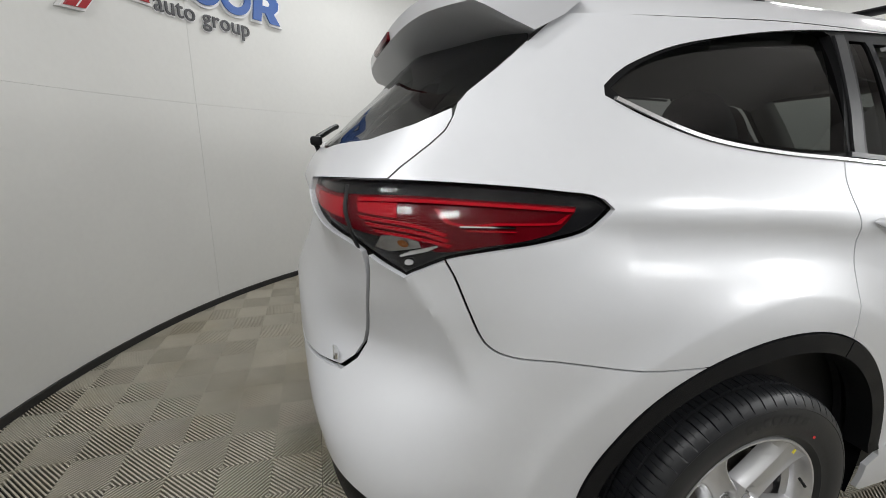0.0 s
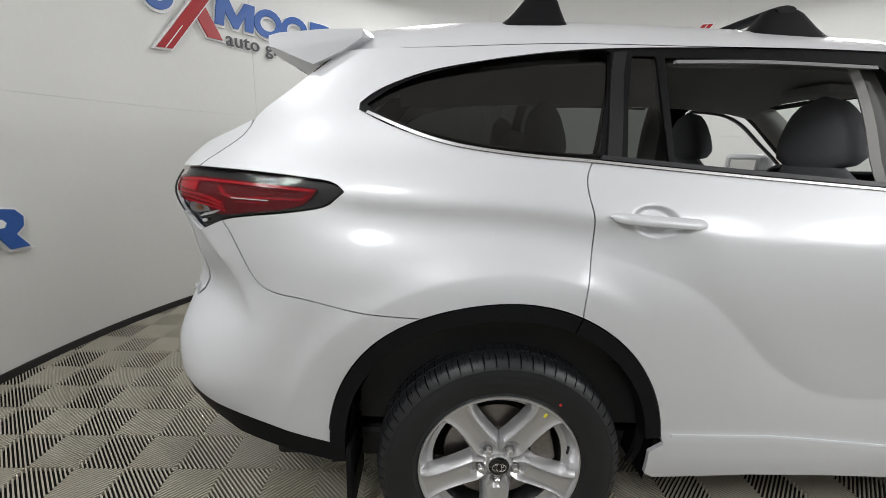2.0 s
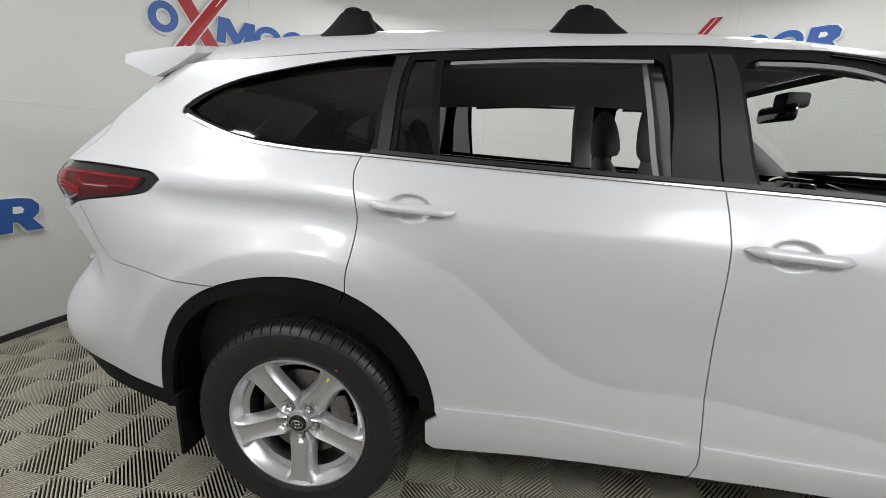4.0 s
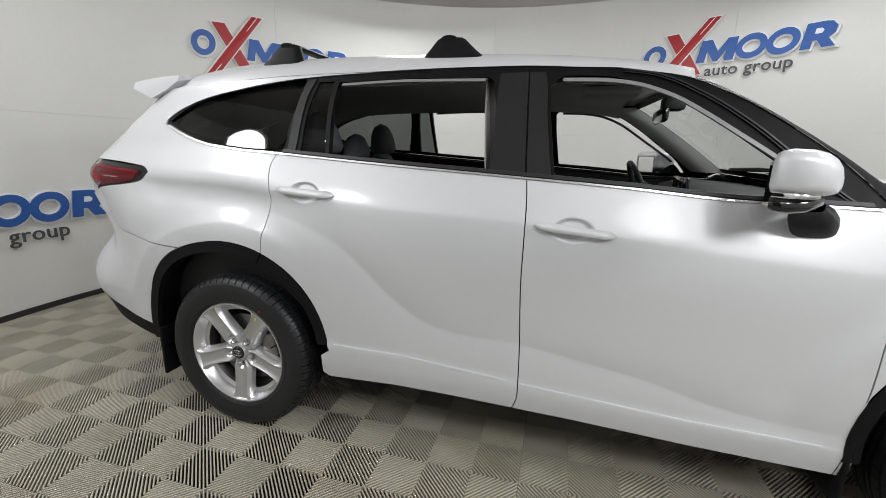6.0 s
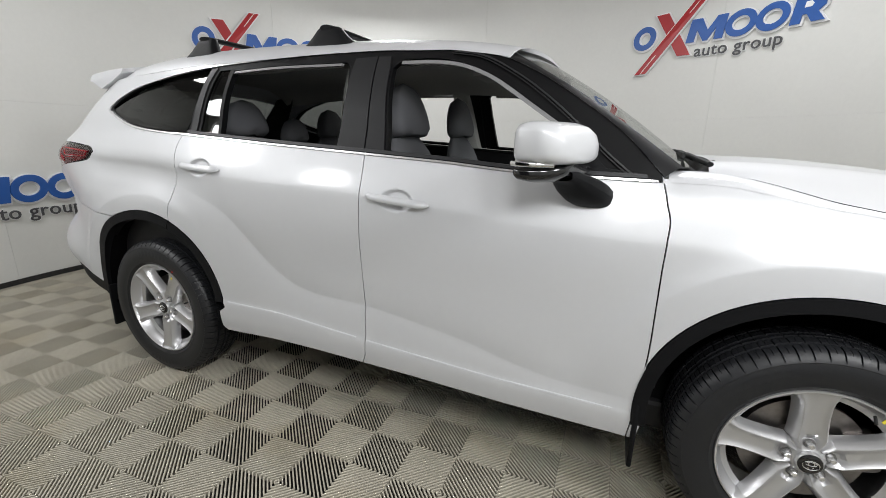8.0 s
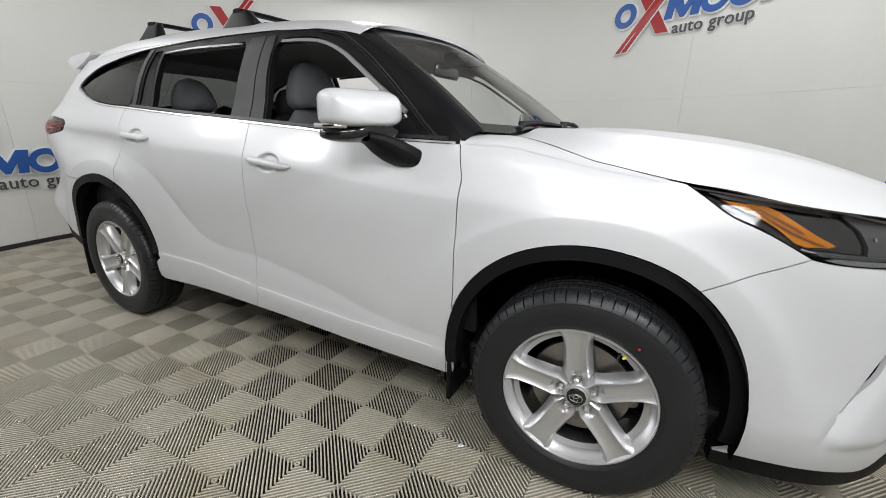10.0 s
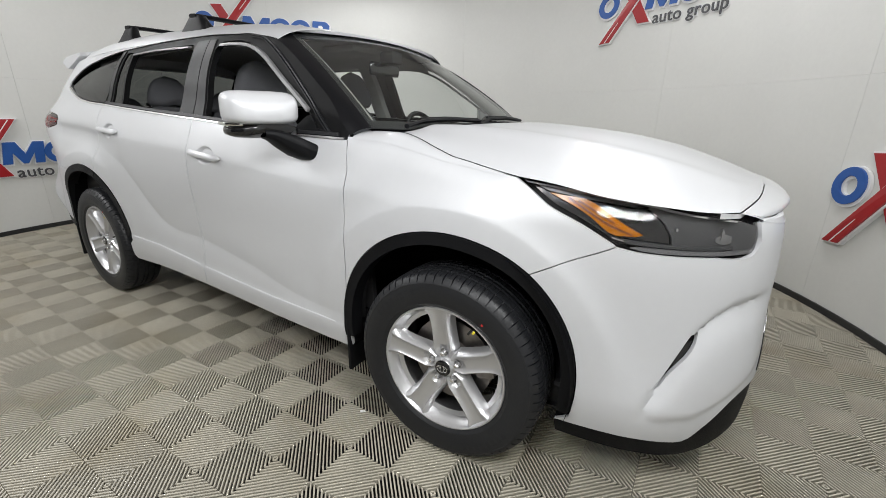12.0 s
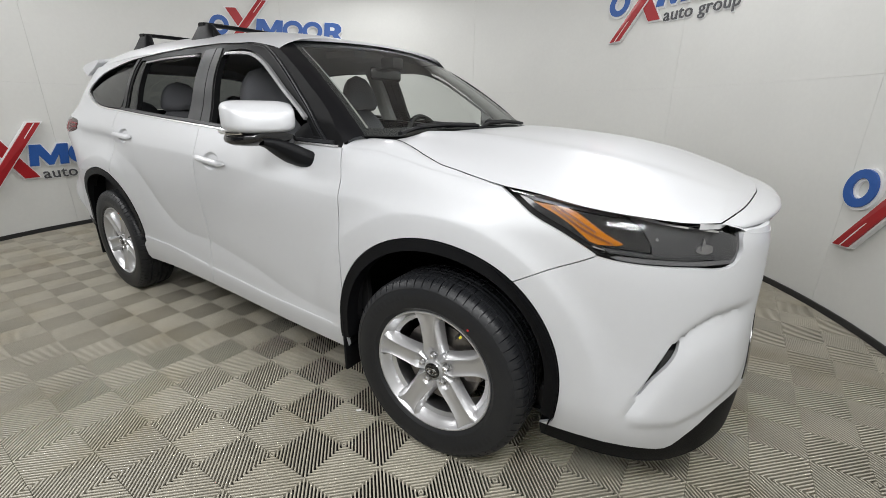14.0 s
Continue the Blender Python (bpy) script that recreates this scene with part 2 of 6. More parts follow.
bm = bmesh.new()
bmesh.ops.create_circle(bm, cap_ends=True, segments=120, radius=ROOM_R + 0.75, matrix=Matrix.Translation((ROOM_X, ROOM_Y, CEIL_Z)))
bmesh.ops.solidify(bm, geom=bm.faces[:], thickness=-0.06)
tagged(part("ceiling", bm, CEIL, None), "plain grey-white painted ceiling", "ceiling", kind="structure")

# added ring and board that close the open gap between booth and ceiling
tagged(arc_wall("wall_closing_ring", 0, 360, ROOM_R + 0.6, ROOM_R + 0.7, 2.9, CEIL_Z + 0.05, CEIL, 90), "plain ring wall added to close the gap above the booth", "wall", kind="structure")
tagged(arc_wall("booth_top", 0, 360, ROOM_R + 0.09, ROOM_R + 0.62, 3.0, 3.06, CEIL, 90), "plain closing board added outside the booth wall", "board", kind="structure")

# dark lobby outside the entrance
bm = bmesh.new()
ya, yb = ROOM_Y - ROOM_R - 2.6, ROOM_Y - ROOM_R * math.cos(radians(18)) - 0.1
for x0, x1, y0, y1, z0, z1 in ((ROOM_X - 1.5, ROOM_X - 1.4, ya, yb, -0.1, 2.7), (ROOM_X + 1.4, ROOM_X + 1.5, ya, yb, -0.1, 2.7), (ROOM_X - 1.4, ROOM_X + 1.4, ya - 0.1, ya, -0.1, 2.7), (ROOM_X - 1.4, ROOM_X + 1.4, ya, yb, 2.6, 2.7)):
    box(x0, x1, y0, y1, z0, z1, bm=bm)
tagged(part("wall_lobby", bm, DARK_VOID, None), "dark lobby walls outside the booth entrance", "wall", kind="structure")

# ---- ceiling lights ----


def ceiling_light(angle, r, size, power, tilt, high):
    """A round lamp at the ceiling's edge, tipped towards the middle of the room."""
    x, y, _ = ring_at(angle, r, 0)
    top = tagged(new("ceiling_light"), "round white ceiling light tipped towards the car", "lamp", "ceiling lights")
    top.matrix_basis = Matrix.Translation((x, y, high)) @ Matrix.Rotation(radians(angle), 4, "Z") @ Matrix.Rotation(radians(tilt), 4, "Y")
    b = lathe([(size + 0.02, 0.05), (size + 0.03, 0.0), (size + 0.03, -0.045), (size + 0.012, -0.05), (size + 0.006, -0.03), (size + 0.006, 0.0)], 40)
    b.transform(Matrix.Rotation(radians(90), 4, "X"))
    part("frame", b, SIGN_WHITE, top, smooth=True)
    rod = tube([(0, 0, 0), (0, 0, CEIL_Z - high - 0.005)], 0.012, 8)
    rod.transform(Matrix.Rotation(radians(-tilt), 4, "Y"))
    part("rod", rod, SIGN_WHITE, top)
    bmesh_back = bmesh.new()
    bmesh.ops.create_circle(bmesh_back, cap_ends=True, segments=40, radius=size + 0.02, matrix=Matrix.Translation((0, 0, 0.048)))
    part("back_plate", bmesh_back, SIGN_WHITE, top)
    lamp = bpy.data.lights.new("ceiling_light_glow", "AREA")
    lamp.shape, lamp.size, lamp.energy, lamp.color = "DISK", 2 * size, power, (0.98, 0.99, 1.0)
    ob = new("diffuser_light", lamp)
    ob.parent = top
    ob.location = (0, 0, -0.035)
    return top


POWER = {194.7: 16, 214.7: 16, 234.7: 22, 294.7: 25, 310.0: 20, 332.0: 32, 354.7: 8, 14.7: 7, 34.7: 9, 50.0: 14, 122.0: 30}
for angle, power in POWER.items():
    if 200 < angle < 345:
        ceiling_light(angle, 3.44, 0.45 if angle == 294.7 else 0.26, power * 1.0, 54, 2.45 if angle > 300 else 2.80)
    else:
        ceiling_light(angle, 2.95, 0.23, power * 1.13, 26, 3.30)

# ---- body surface ----
XC = 1.35


def spline(knots, v):
    """Smooth monotone curve through (position, value) knots."""
    k = np.array(knots, float)
    x, y = k[:, 0], k[:, 1]
    h = np.diff(x)
    d = np.diff(y) / h
    m = np.concatenate(([d[0]], (d[:-1] + d[1:]) / 2, [d[-1]]))
    m[1:-1] = np.where(d[:-1] * d[1:] <= 0, 0, m[1:-1])
    v = np.clip(np.asarray(v, float), x[0], x[-1])
    i = np.clip(np.searchsorted(x, v, side="right") - 1, 0, len(h) - 1)
    t = (v - x[i]) / h[i]
    return ((1 + 2 * t) * (1 - t) ** 2 * y[i] + t * (1 - t) ** 2 * h[i] * m[i]
            + t * t * (3 - 2 * t) * y[i + 1] + t * t * (t - 1) * h[i] * m[i + 1])


def plan_table():
    """Half plan outline of the body from tail to nose, by arc length u: (u, x / length, y / width)."""
    th = np.linspace(0, np.pi / 2, 4001)
    cx, sy = np.cos(th), np.sin(th)
    rear = np.stack([-cx ** (2 / 7.7), sy ** (2 / 7.7)], 1)
    front = np.stack([cx ** (2 / 4.6), sy ** (2 / 4.6)], 1)[::-1]
    p = np.concatenate([rear, front[1:]])
    s = np.concatenate([[0], np.cumsum(np.hypot(np.diff(p[:, 0]) * 2.5, np.diff(p[:, 1]) * 0.93))])
    mid = s[len(rear) - 1]
    return s - mid, p[:, 0], p[:, 1]


TU, TX, TY = plan_table()
U_TAIL, U_NOSE = float(TU[0]), float(TU[-1])
NOSE = [(0.18, 3.853), (0.3, 3.868), (0.5, 3.877), (0.7, 3.860), (0.9, 3.852), (1.0, 3.84), (1.06, 3.81), (1.12, 3.74), (1.75, 3.5)]
TAIL = [(0.2, -0.967), (0.33, -0.964), (0.5, -0.952), (0.62, -0.958), (0.72, -1.0), (0.85, -1.012), (1.0, -0.965), (1.1, -0.945), (1.2, -0.97), (1.27, -0.965), (1.35, -0.90), (1.45, -0.82), (1.6, -0.68), (1.75, -0.5)]
WIDE = [(0.2, 0.875), (0.3, 0.908), (0.42, 0.926), (0.55, 0.924), (0.75, 0.922), (0.9, 0.924), (1.0, 0.921), (1.08, 0.913), (1.15, 0.90), (1.2, 0.886), (1.25, 0.870), (1.3, 0.852), (1.42, 0.818), (1.55, 0.760), (1.63, 0.707), (1.69, 0.650), (1.75, 0.565)]
SHOULDER = [(-2.2, 1.21), (-1.93, 1.19), (-1.26, 1.14), (-0.89, 1.103), (-0.06, 1.065), (0.3, 1.038), (0.79, 1.003), (1.04, 0.995), (1.6, 0.99), (2.1, 1.0)]
CREASE = [(-2.3, 1.10), (-2.0, 1.092), (-1.69, 1.082), (-1.45, 1.070), (-1.25, 1.052), (-1.12, 1.022), (-0.86, 0.933), (-0.74, 0.848), (-0.60, 0.725), (-0.47, 0.645), (-0.33, 0.612), (-0.05, 0.603), (0.24, 0.563), (0.43, 0.532), (0.62, 0.485), (0.80, 0.455), (1.05, 0.45)]

SWELL = (0.074, 0.048, -0.081)


STRETCH = [(-1.1, -0.019), (-0.42, -0.019), (0.0, 0.028), (0.25, 0.021), (0.53, 0.022), (1.3, 0.013), (1.62, 0.003), (2.39, -0.005), (2.87, 0.006), (3.07, 0.014), (3.35, -0.006), (3.9, -0.004)]


def body(u, z, out=0.0):
    """A point of the car's right side at arc u and height z, in the car's frame, moved outwards by out."""
    u, z = np.asarray(u, float), np.asarray(z, float)
    level = z
    nx, ny = np.interp(u, TU, TX), np.interp(u, TU, TY)
    x = XC + np.where(nx > 0, nx * (spline(NOSE, z) - XC), -nx * (spline(TAIL, z) - XC))
    # the sides lean in above the shoulder line and stand out below the door crease
    above = z - spline(SHOULDER, u)
    lean = 0.045 * np.tanh(0.26 * 0.006 * np.logaddexp(0, above / 0.006) / 0.045)
    below = z - spline(CREASE, u)
    span = np.clip((u + 1.25) / 0.35, 0, 1) * np.clip((1.15 - u) / 0.25, 0, 1)
    reach = np.clip((u + 2.12) / 0.25, 0, 1) * np.clip((-0.85 - u) / 0.5, 0, 1)
    wave = spline([(-0.62, 0.0), (-0.45, 0.012), (-0.27, 0.020), (-0.20, 0.018), (-0.14, 0.003), (-0.08, -0.018), (-0.045, -0.022), (0.0, -0.007), (0.05, 0.0), (0.3, 0.0)], above)
    dale = 0.013 * span * np.exp(-np.sqrt(below ** 2 + 0.004 ** 2) / np.where(below > 0, 0.085, 0.12))
    stand = wave * reach
    sill = z - np.interp(u, [-0.9, -0.57, -0.02, 0.56, 1.04], [0.487, 0.486, 0.447, 0.412, 0.400])
    stand = stand + 0.006 * span / (1 + np.exp(np.clip(sill / 0.004, -50, 50)))
    # the wing rolls over into its top
    roll = np.clip((z - np.interp(u, [1.13, 1.25, 1.41, 1.547, 1.638, 1.795], [1.190, 1.191, 1.172, 1.146, 1.134, 1.108]) + 0.075) / 0.075, 0, 1)
    lean = lean + 0.036 * (1 - np.sqrt(1 - 0.9 * roll ** 2)) * np.clip((u - 1.08) / 0.06, 0, 1) * np.clip((1.80 - u) / 0.15, 0, 1)
    y = -ny * (spline(WIDE, z) - lean + stand - dale)
    # swell of the rear corners at bumper and lamp height
    cs = np.exp(-((u + 2.42) / 0.26) ** 2) * (SWELL[0] * np.exp(-((z - 0.60) / 0.13) ** 2) + SWELL[1] * np.exp(-((z - 1.16) / 0.09) ** 2) + SWELL[2] * np.exp(-((z - 0.88) / 0.10) ** 2))
    x, y = x - cs * 0.7, y - cs * 0.7
    # haunches over the wheels
    hr = np.exp(-((x + 0.02) / 0.62) ** 2) * np.exp(-((z - 0.78) / 0.26) ** 2)
    hf = np.exp(-((x - 2.87) / 0.60) ** 2) * np.exp(-((z - 0.76) / 0.26) ** 2)
    # waist of the doors
    dz = np.exp(-((x - 1.45) / 0.75) ** 4) * np.exp(-((z - 0.72) / 0.17) ** 2)
    # lower bumper corners
    lf = np.clip((x - 3.2) / 0.3, 0, 1) * np.exp(-((z - 0.28) / 0.2) ** 2) * ny
    y = y - 0.035 * lf - 0.015 * hr - 0.012 * hf  + 0.008 * dz
    # the flanks draw back round the wheel-arch flares
    for cx, on in ((0.0, np.clip((0.42 - x) / 0.2, 0, 1)), (2.85, 1.0)):
        past = np.hypot(x - cx, z - 0.375) - 0.615
        y = y + 0.016 * on * np.tanh(0.26 * 0.003 * np.logaddexp(0, past / 0.003) / 0.016) * np.exp(-(np.maximum(past, 0) / 0.16) ** 2) * np.clip((z - 0.42) / 0.15, 0, 1)
    # ridge that runs down from the tail lamp
    off = u - np.interp(z, [0.80, 0.852, 0.956, 1.026, 1.08], [-2.17, -2.198, -2.271, -2.326, -2.362])
    ridge = 0.019 * np.exp(-np.sqrt(off ** 2 + 0.004 ** 2) / 0.04) * np.clip((z - 0.80) / 0.10, 0, 1) * np.clip((1.12 - z) / 0.03, 0, 1)
    x, y = x - 0.7 * ridge, y - 0.7 * ridge
    # the tail is rounder at lamp and bumper height, flatter across the glass
    x = x - np.interp(z, [1.2, 1.3, 1.45], [0.05, 0.0, -0.06]) * (1 - ny) * np.clip((-nx - 0.9) / 0.08, 0, 1)
    # the nose is flatter across than its corners
    flat = np.clip((u - 2.60) / 0.26, 0, 1)
    x = x - 0.032 * flat * flat * (3 - 2 * flat)
    x = x + spline(STRETCH, x)
    z = z + spline([(-1.0, -0.012), (-0.4, -0.014), (0.1, -0.002), (0.5, 0.0), (1.6, 0.006), (2.3, -0.003), (3.0, -0.015), (3.8, -0.010)], x) * np.clip((z - 0.6) / 0.3, 0, 1) * np.clip((1.62 - z) / 0.12, 0, 1)
    if np.any(out):
        e = 1e-3
        ax, ay, az = body(u - e, level)
        bx, by, bz = body(u + e, level)
        tx, ty = bx - ax, by - ay
        n = np.hypot(tx, ty)
        x, y = x + out * ty / n, y - out * tx / n
    return x, y, z


def arc_of(x, z):
    """The arc u at which the side reaches x at height z."""
    x, z = np.asarray(x, float), np.asarray(z, float)
    r = np.where(x > XC, (x - XC) / (spline(NOSE, z) - XC), -(x - XC) / (spline(TAIL, z) - XC))
    return np.interp(np.clip(r, -1, 1), TX, TU)


# ---- the car ----
from mathutils import geometry

car = tagged(new("car"), "pearl white mid-size SUV with black wheel-arch cladding and open door windows", "car")
car.matrix_basis = pose(-0.023, -0.024, 0.018, 0, 0.27, -0.1)


def inside(pts, poly):
    """Which of the points lie within a closed outline."""
    x, y = pts[:, 0], pts[:, 1]
    res = np.zeros(len(pts), bool)
    n = len(poly)
    for i in range(n):
        (x1, y1), (x2, y2) = poly[i], poly[(i + 1) % n]
        c = (y1 > y) != (y2 > y)
        with np.errstate(divide="ignore", invalid="ignore"):
            res ^= c & (x < (x2 - x1) * (y - y1) / (y2 - y1 + 1e-12) + x1)
    return res


def dense(outline, step, closed=True):
    """The outline with points no further apart than step."""
    out = []
    n = len(outline)
    for i in range(n if closed else n - 1):
        a, b = np.array(outline[i]), np.array(outline[(i + 1) % n])
        k = max(1, int(np.ceil(np.hypot(*(b - a)) / step)))
        out += [tuple(a + (b - a) * q / k) for q in range(k)]
    if not closed:
        out.append(tuple(outline[-1]))
    return out


def curve(points, step=0.025):
    """A smooth line through the points."""
    p = np.array(points, float)
    s = np.concatenate([[0], np.cumsum(np.hypot(*np.diff(p, axis=0).T))])
    t = np.linspace(0, s[-1], max(2, int(s[-1] / step)))
    if len(p) < 3:
        return [tuple(v) for v in np.stack([np.interp(t, s, p[:, 0]), np.interp(t, s, p[:, 1])], 1)]
    return [tuple(v) for v in np.stack([spline(list(zip(s, p[:, k])), t) for k in (0, 1)], 1)]


def inset(outline, g):
    """The outline drawn in by g."""
    p = np.array(outline)
    area = 0.5 * np.sum(p[:, 0] * np.roll(p[:, 1], -1) - np.roll(p[:, 0], -1) * p[:, 1])
    e = np.roll(p, -1, 0) - p
    e /= np.linalg.norm(e, axis=1)[:, None] + 1e-12
    nrm = np.stack([-e[:, 1], e[:, 0]], 1) * (1 if area > 0 else -1)
    m = nrm + np.roll(nrm, 1, 0)
    m /= np.linalg.norm(m, axis=1)[:, None] + 1e-9
    k = np.maximum(0.5, np.sum(m * nrm, 1))
    return [tuple(v) for v in p + m * (g / k)[:, None]]


def sheet(outline, place, step=0.035, depth=0.014, gap=0.0022, holes=(), extra=()):
    """A curved panel: the outline and a grid within it, set in space by place(a, b, out), with its rim turned inwards."""
    o = dense(inset(dense(outline, step), gap), step)
    p = np.array(o)
    lo, hi = p.min(0), p.max(0)
    ga, gb = np.meshgrid(np.arange(lo[0] + step / 2, hi[0], step), np.arange(lo[1] + step / 2, hi[1], step))
    ga = ga + (np.arange(ga.shape[0]) % 2)[:, None] * step / 2
    g = np.stack([ga.ravel(), gb.ravel()], 1)
    g = g[inside(g, inset(o, step * 0.45))]
    edges, loops, verts = [], [], list(o)
    rims = [list(range(len(o)))]
    for h in holes:
        hd = dense(h, step)
        if len(g):
            g = g[~inside(g, inset(hd, -step * 0.45))]
        rims.append(list(range(len(verts), len(verts) + len(hd))))
        verts += hd
    for r in rims:
        edges += [(r[i], r[(i + 1) % len(r)]) for i in range(len(r))]
    if len(extra):
        ex = np.array(extra, float)
        ex = ex[inside(ex, inset(o, 0.003))]
        near = np.array([np.min((ex[:, 0] - a) ** 2 + (ex[:, 1] - b) ** 2) for a, b in g])
        g = g[near > (step * 0.5) ** 2]
        verts += [tuple(v) for v in ex]
    verts += [tuple(v) for v in g]
    vs, es, fs, *_ = geometry.delaunay_2d_cdt([Vector(v) for v in verts], edges, [], 0, 1e-6)
    va = np.array([tuple(v) for v in vs])
    mid = np.array([va[list(f)].mean(0) for f in fs])
    keep = inside(mid, o)
    for h in holes:
        keep &= ~inside(mid, h)
    faces = [tuple(f) for f, k in zip(fs, keep) if k]
    top = np.stack(np.broadcast_arrays(*place(va[:, 0], va[:, 1], 0.0)), 1)
    low = np.stack(np.broadcast_arrays(*place(va[:, 0], va[:, 1], -depth)), 1)
    count = {}
    for f in faces:
        for i in range(3):
            e = (f[i], f[(i + 1) % 3])
            count[tuple(sorted(e))] = count.get(tuple(sorted(e)), 0) + 1
    n = len(va)
    allv = [tuple(v) for v in top] + [tuple(v) for v in low]
    rim = []
    for f in faces:
        for i in range(3):
            a, b = f[i], f[(i + 1) % 3]
            if count[tuple(sorted((a, b)))] == 1:
                rim.append((a, n + a, n + b, b))
    used = sorted({i for f in faces + rim for i in f})
    idx = {v: k for k, v in enumerate(used)}
    return raw([allv[i] for i in used], [tuple(idx[i] for i in f) for f in faces + rim])


def side_place(offset=0.0):
    return lambda u, z, out: body(u, z, out + offset + 1e-6)


def mirrored(bm):
    """The same shape on the car's other side."""
    c = bm.copy()
    bmesh.ops.scale(c, vec=(1, -1, 1), verts=c.verts)
    bmesh.ops.reverse_faces(c, faces=c.faces)
    return c


def both(name, bm, mat, parent=None, label="", smooth=True, sharp=35):
    """The part on the near side, and its mirror image on the far side."""
    other = mirrored(bm)
    a = part(name, bm, mat, parent or car, label, smooth, sharp)
    b = part(name, other, mat, parent or car, label, smooth, sharp)
    return a, b


def side_x(u, z):
    """The lengthwise place of arc u at height z on the plain outline, as arc_of reads it."""
    nx = float(np.interp(u, TU, TX))
    return XC + (nx * (float(spline(NOSE, z)) - XC) if nx > 0 else -nx * (float(spline(TAIL, z)) - XC))


def arch_r(cx, r, a):
    """Radius of a wheel arch at a degrees; the rear arch is fuller towards the tail."""
    return r * (1 + 0.035 * math.exp(-((a - 126) / 24) ** 2)) if cx < 1 else r


def arch(cx, r, a0, a1, n=26, cz=0.425):
    """Part of a wheel-arch outline in (u, z); degrees from the front, up."""
    out = []
    for k in range(n + 1):
        a = a0 + (a1 - a0) * k / n
        q = arch_r(cx, r, a)
        x, z = cx + q * math.cos(radians(a)), cz + q * math.sin(radians(a))
        out.append((float(arc_of(x, z)), z))
    return out


def arch_angle(u, z, cx, cz=0.425):
    return math.degrees(math.atan2(z - cz, side_x(u, z) - cx))


REAR_X, FRONT_X, HUB_Z = 0.0, 2.87, 0.3605
ARCH_R, ARCH_IN = 0.482, 0.435
BELT = curve([(-1.974, 1.416), (-1.685, 1.331), (-1.469, 1.300), (-1.216, 1.285), (-0.638, 1.250), (-0.07, 1.219), (0.30, 1.200), (0.72, 1.178), (1.10, 1.178)])
C_SEAM = curve([(-1.222, 1.285), (-1.234, 1.227), (-1.225, 1.146), (-1.225, 0.956), (-1.216, 0.86)], 0.006)
B_SEAM = curve([(-0.06, 1.222), (-0.052, 1.15), (-0.047, 0.825), (-0.032, 0.5), (-0.03, 0.393), (-0.05, 0.335)])
A_SEAM = curve([(1.108, 1.19), (1.104, 1.117), (1.074, 1.01), (1.064, 0.86), (1.06, 0.66), (1.045, 0.5), (1.03, 0.295)])


def belt_between(u0, u1):
    b = np.array(BELT)
    us = np.linspace(u0, u1, max(3, int(abs(u1 - u0) / 0.03)))
    return [(float(u), float(np.interp(u, b[:, 0], b[:, 1]))) for u in us]


def clip_arch(points, cx, r, cz=0.425):
    """Drops the points of a line that lie inside a wheel arch."""
    res = []
    for u, z in points:
        if math.hypot(side_x(u, z) - cx, z - cz) > arch_r(cx, r, arch_angle(u, z, cx, cz)):
            res.append((u, z))
    return res


# doors
cs = clip_arch(C_SEAM, 0.01, ARCH_R)
cx_end = arch_angle(*cs[-1], 0.01)
rear_door_o = belt_between(-1.222, -0.06) + B_SEAM + [(-0.35, 0.342), (-0.60, 0.342), (-0.93, 0.326), (-0.962, 0.345), (-0.967, 0.43), (-0.925, 0.458)] + arch(0.01, ARCH_R, 6, cx_end) + cs[::-1]
front_door_o = belt_between(-0.06, 1.108) + A_SEAM + [(0.6, 0.308), (0.2, 0.328)] + B_SEAM[::-1]
HANDLES = {"rear": (-1.180, 1.144, -0.889, 1.130), "front": (-0.012, 1.066, 0.276, 1.044)}


def door_place(which):
    u0, z0, u1, z1 = HANDLES[which]
    uc, zc = (u0 + u1) / 2 - 0.005, (z0 + z1) / 2 - 0.003

    def at(u, z, out):
        # the finger cup behind the handle
        r = np.sqrt(((u - uc) / 0.078) ** 2 + ((z - zc) / 0.044) ** 2)
        cup = np.clip((1.0 - r) / 0.36, 0, 1)
        return body(u, z, out - 0.016 * cup * cup * (3 - 2 * cup) + 1e-6)
    g = [(uc + a, zc + b) for a in np.linspace(-0.092, 0.092, 38) for b in np.linspace(-0.054, 0.054, 25)]
    return at, g


rear_at, rear_dots = door_place("rear")
front_at, front_dots = door_place("front")
SILL = [(u, float(np.interp(u, [-0.9, -0.57, -0.02, 0.56, 1.04], [0.487, 0.486, 0.447, 0.412, 0.400]))) for u in np.arange(-0.9, 1.03, 0.016)]
FOLD = [(float(u), float(spline(CREASE, u))) for u in np.arange(-1.2, 1.0, 0.014)]
fine = [(u, z + d) for u, z in SILL for d in (-0.008, -0.003, 0.003, 0.008)] + [(u, z + d) for u, z in FOLD for d in (-0.005, 0.0, 0.005)] + [(float(u), float(spline(SHOULDER, u)) + d) for u in np.arange(-1.2, 1.03, 0.014) for d in (-0.004, 0.004)]
rear_dots = rear_dots + [p for p in fine if p[0] < -0.07]
front_dots = front_dots + [p for p in fine if p[0] > -0.03]
rear_doors = both("rear_door", sheet(rear_door_o, rear_at, step=0.014, gap=0.0024, extra=rear_dots), PAINT)
front_doors = both("front_door", sheet(front_door_o, front_at, step=0.014, gap=0.0024, extra=front_dots), PAINT)

# fine points along the edge of the wheel-arch flares
def flare(cx, a0, a1):
    res = []
    for a in np.arange(a0, a1, 1.4):
        for r in (0.608, 0.613, 0.617, 0.622):
            x, z = cx + r * math.cos(radians(a)), 0.375 + r * math.sin(radians(a))
            res.append((float(arc_of(x, z)), z))
    return res


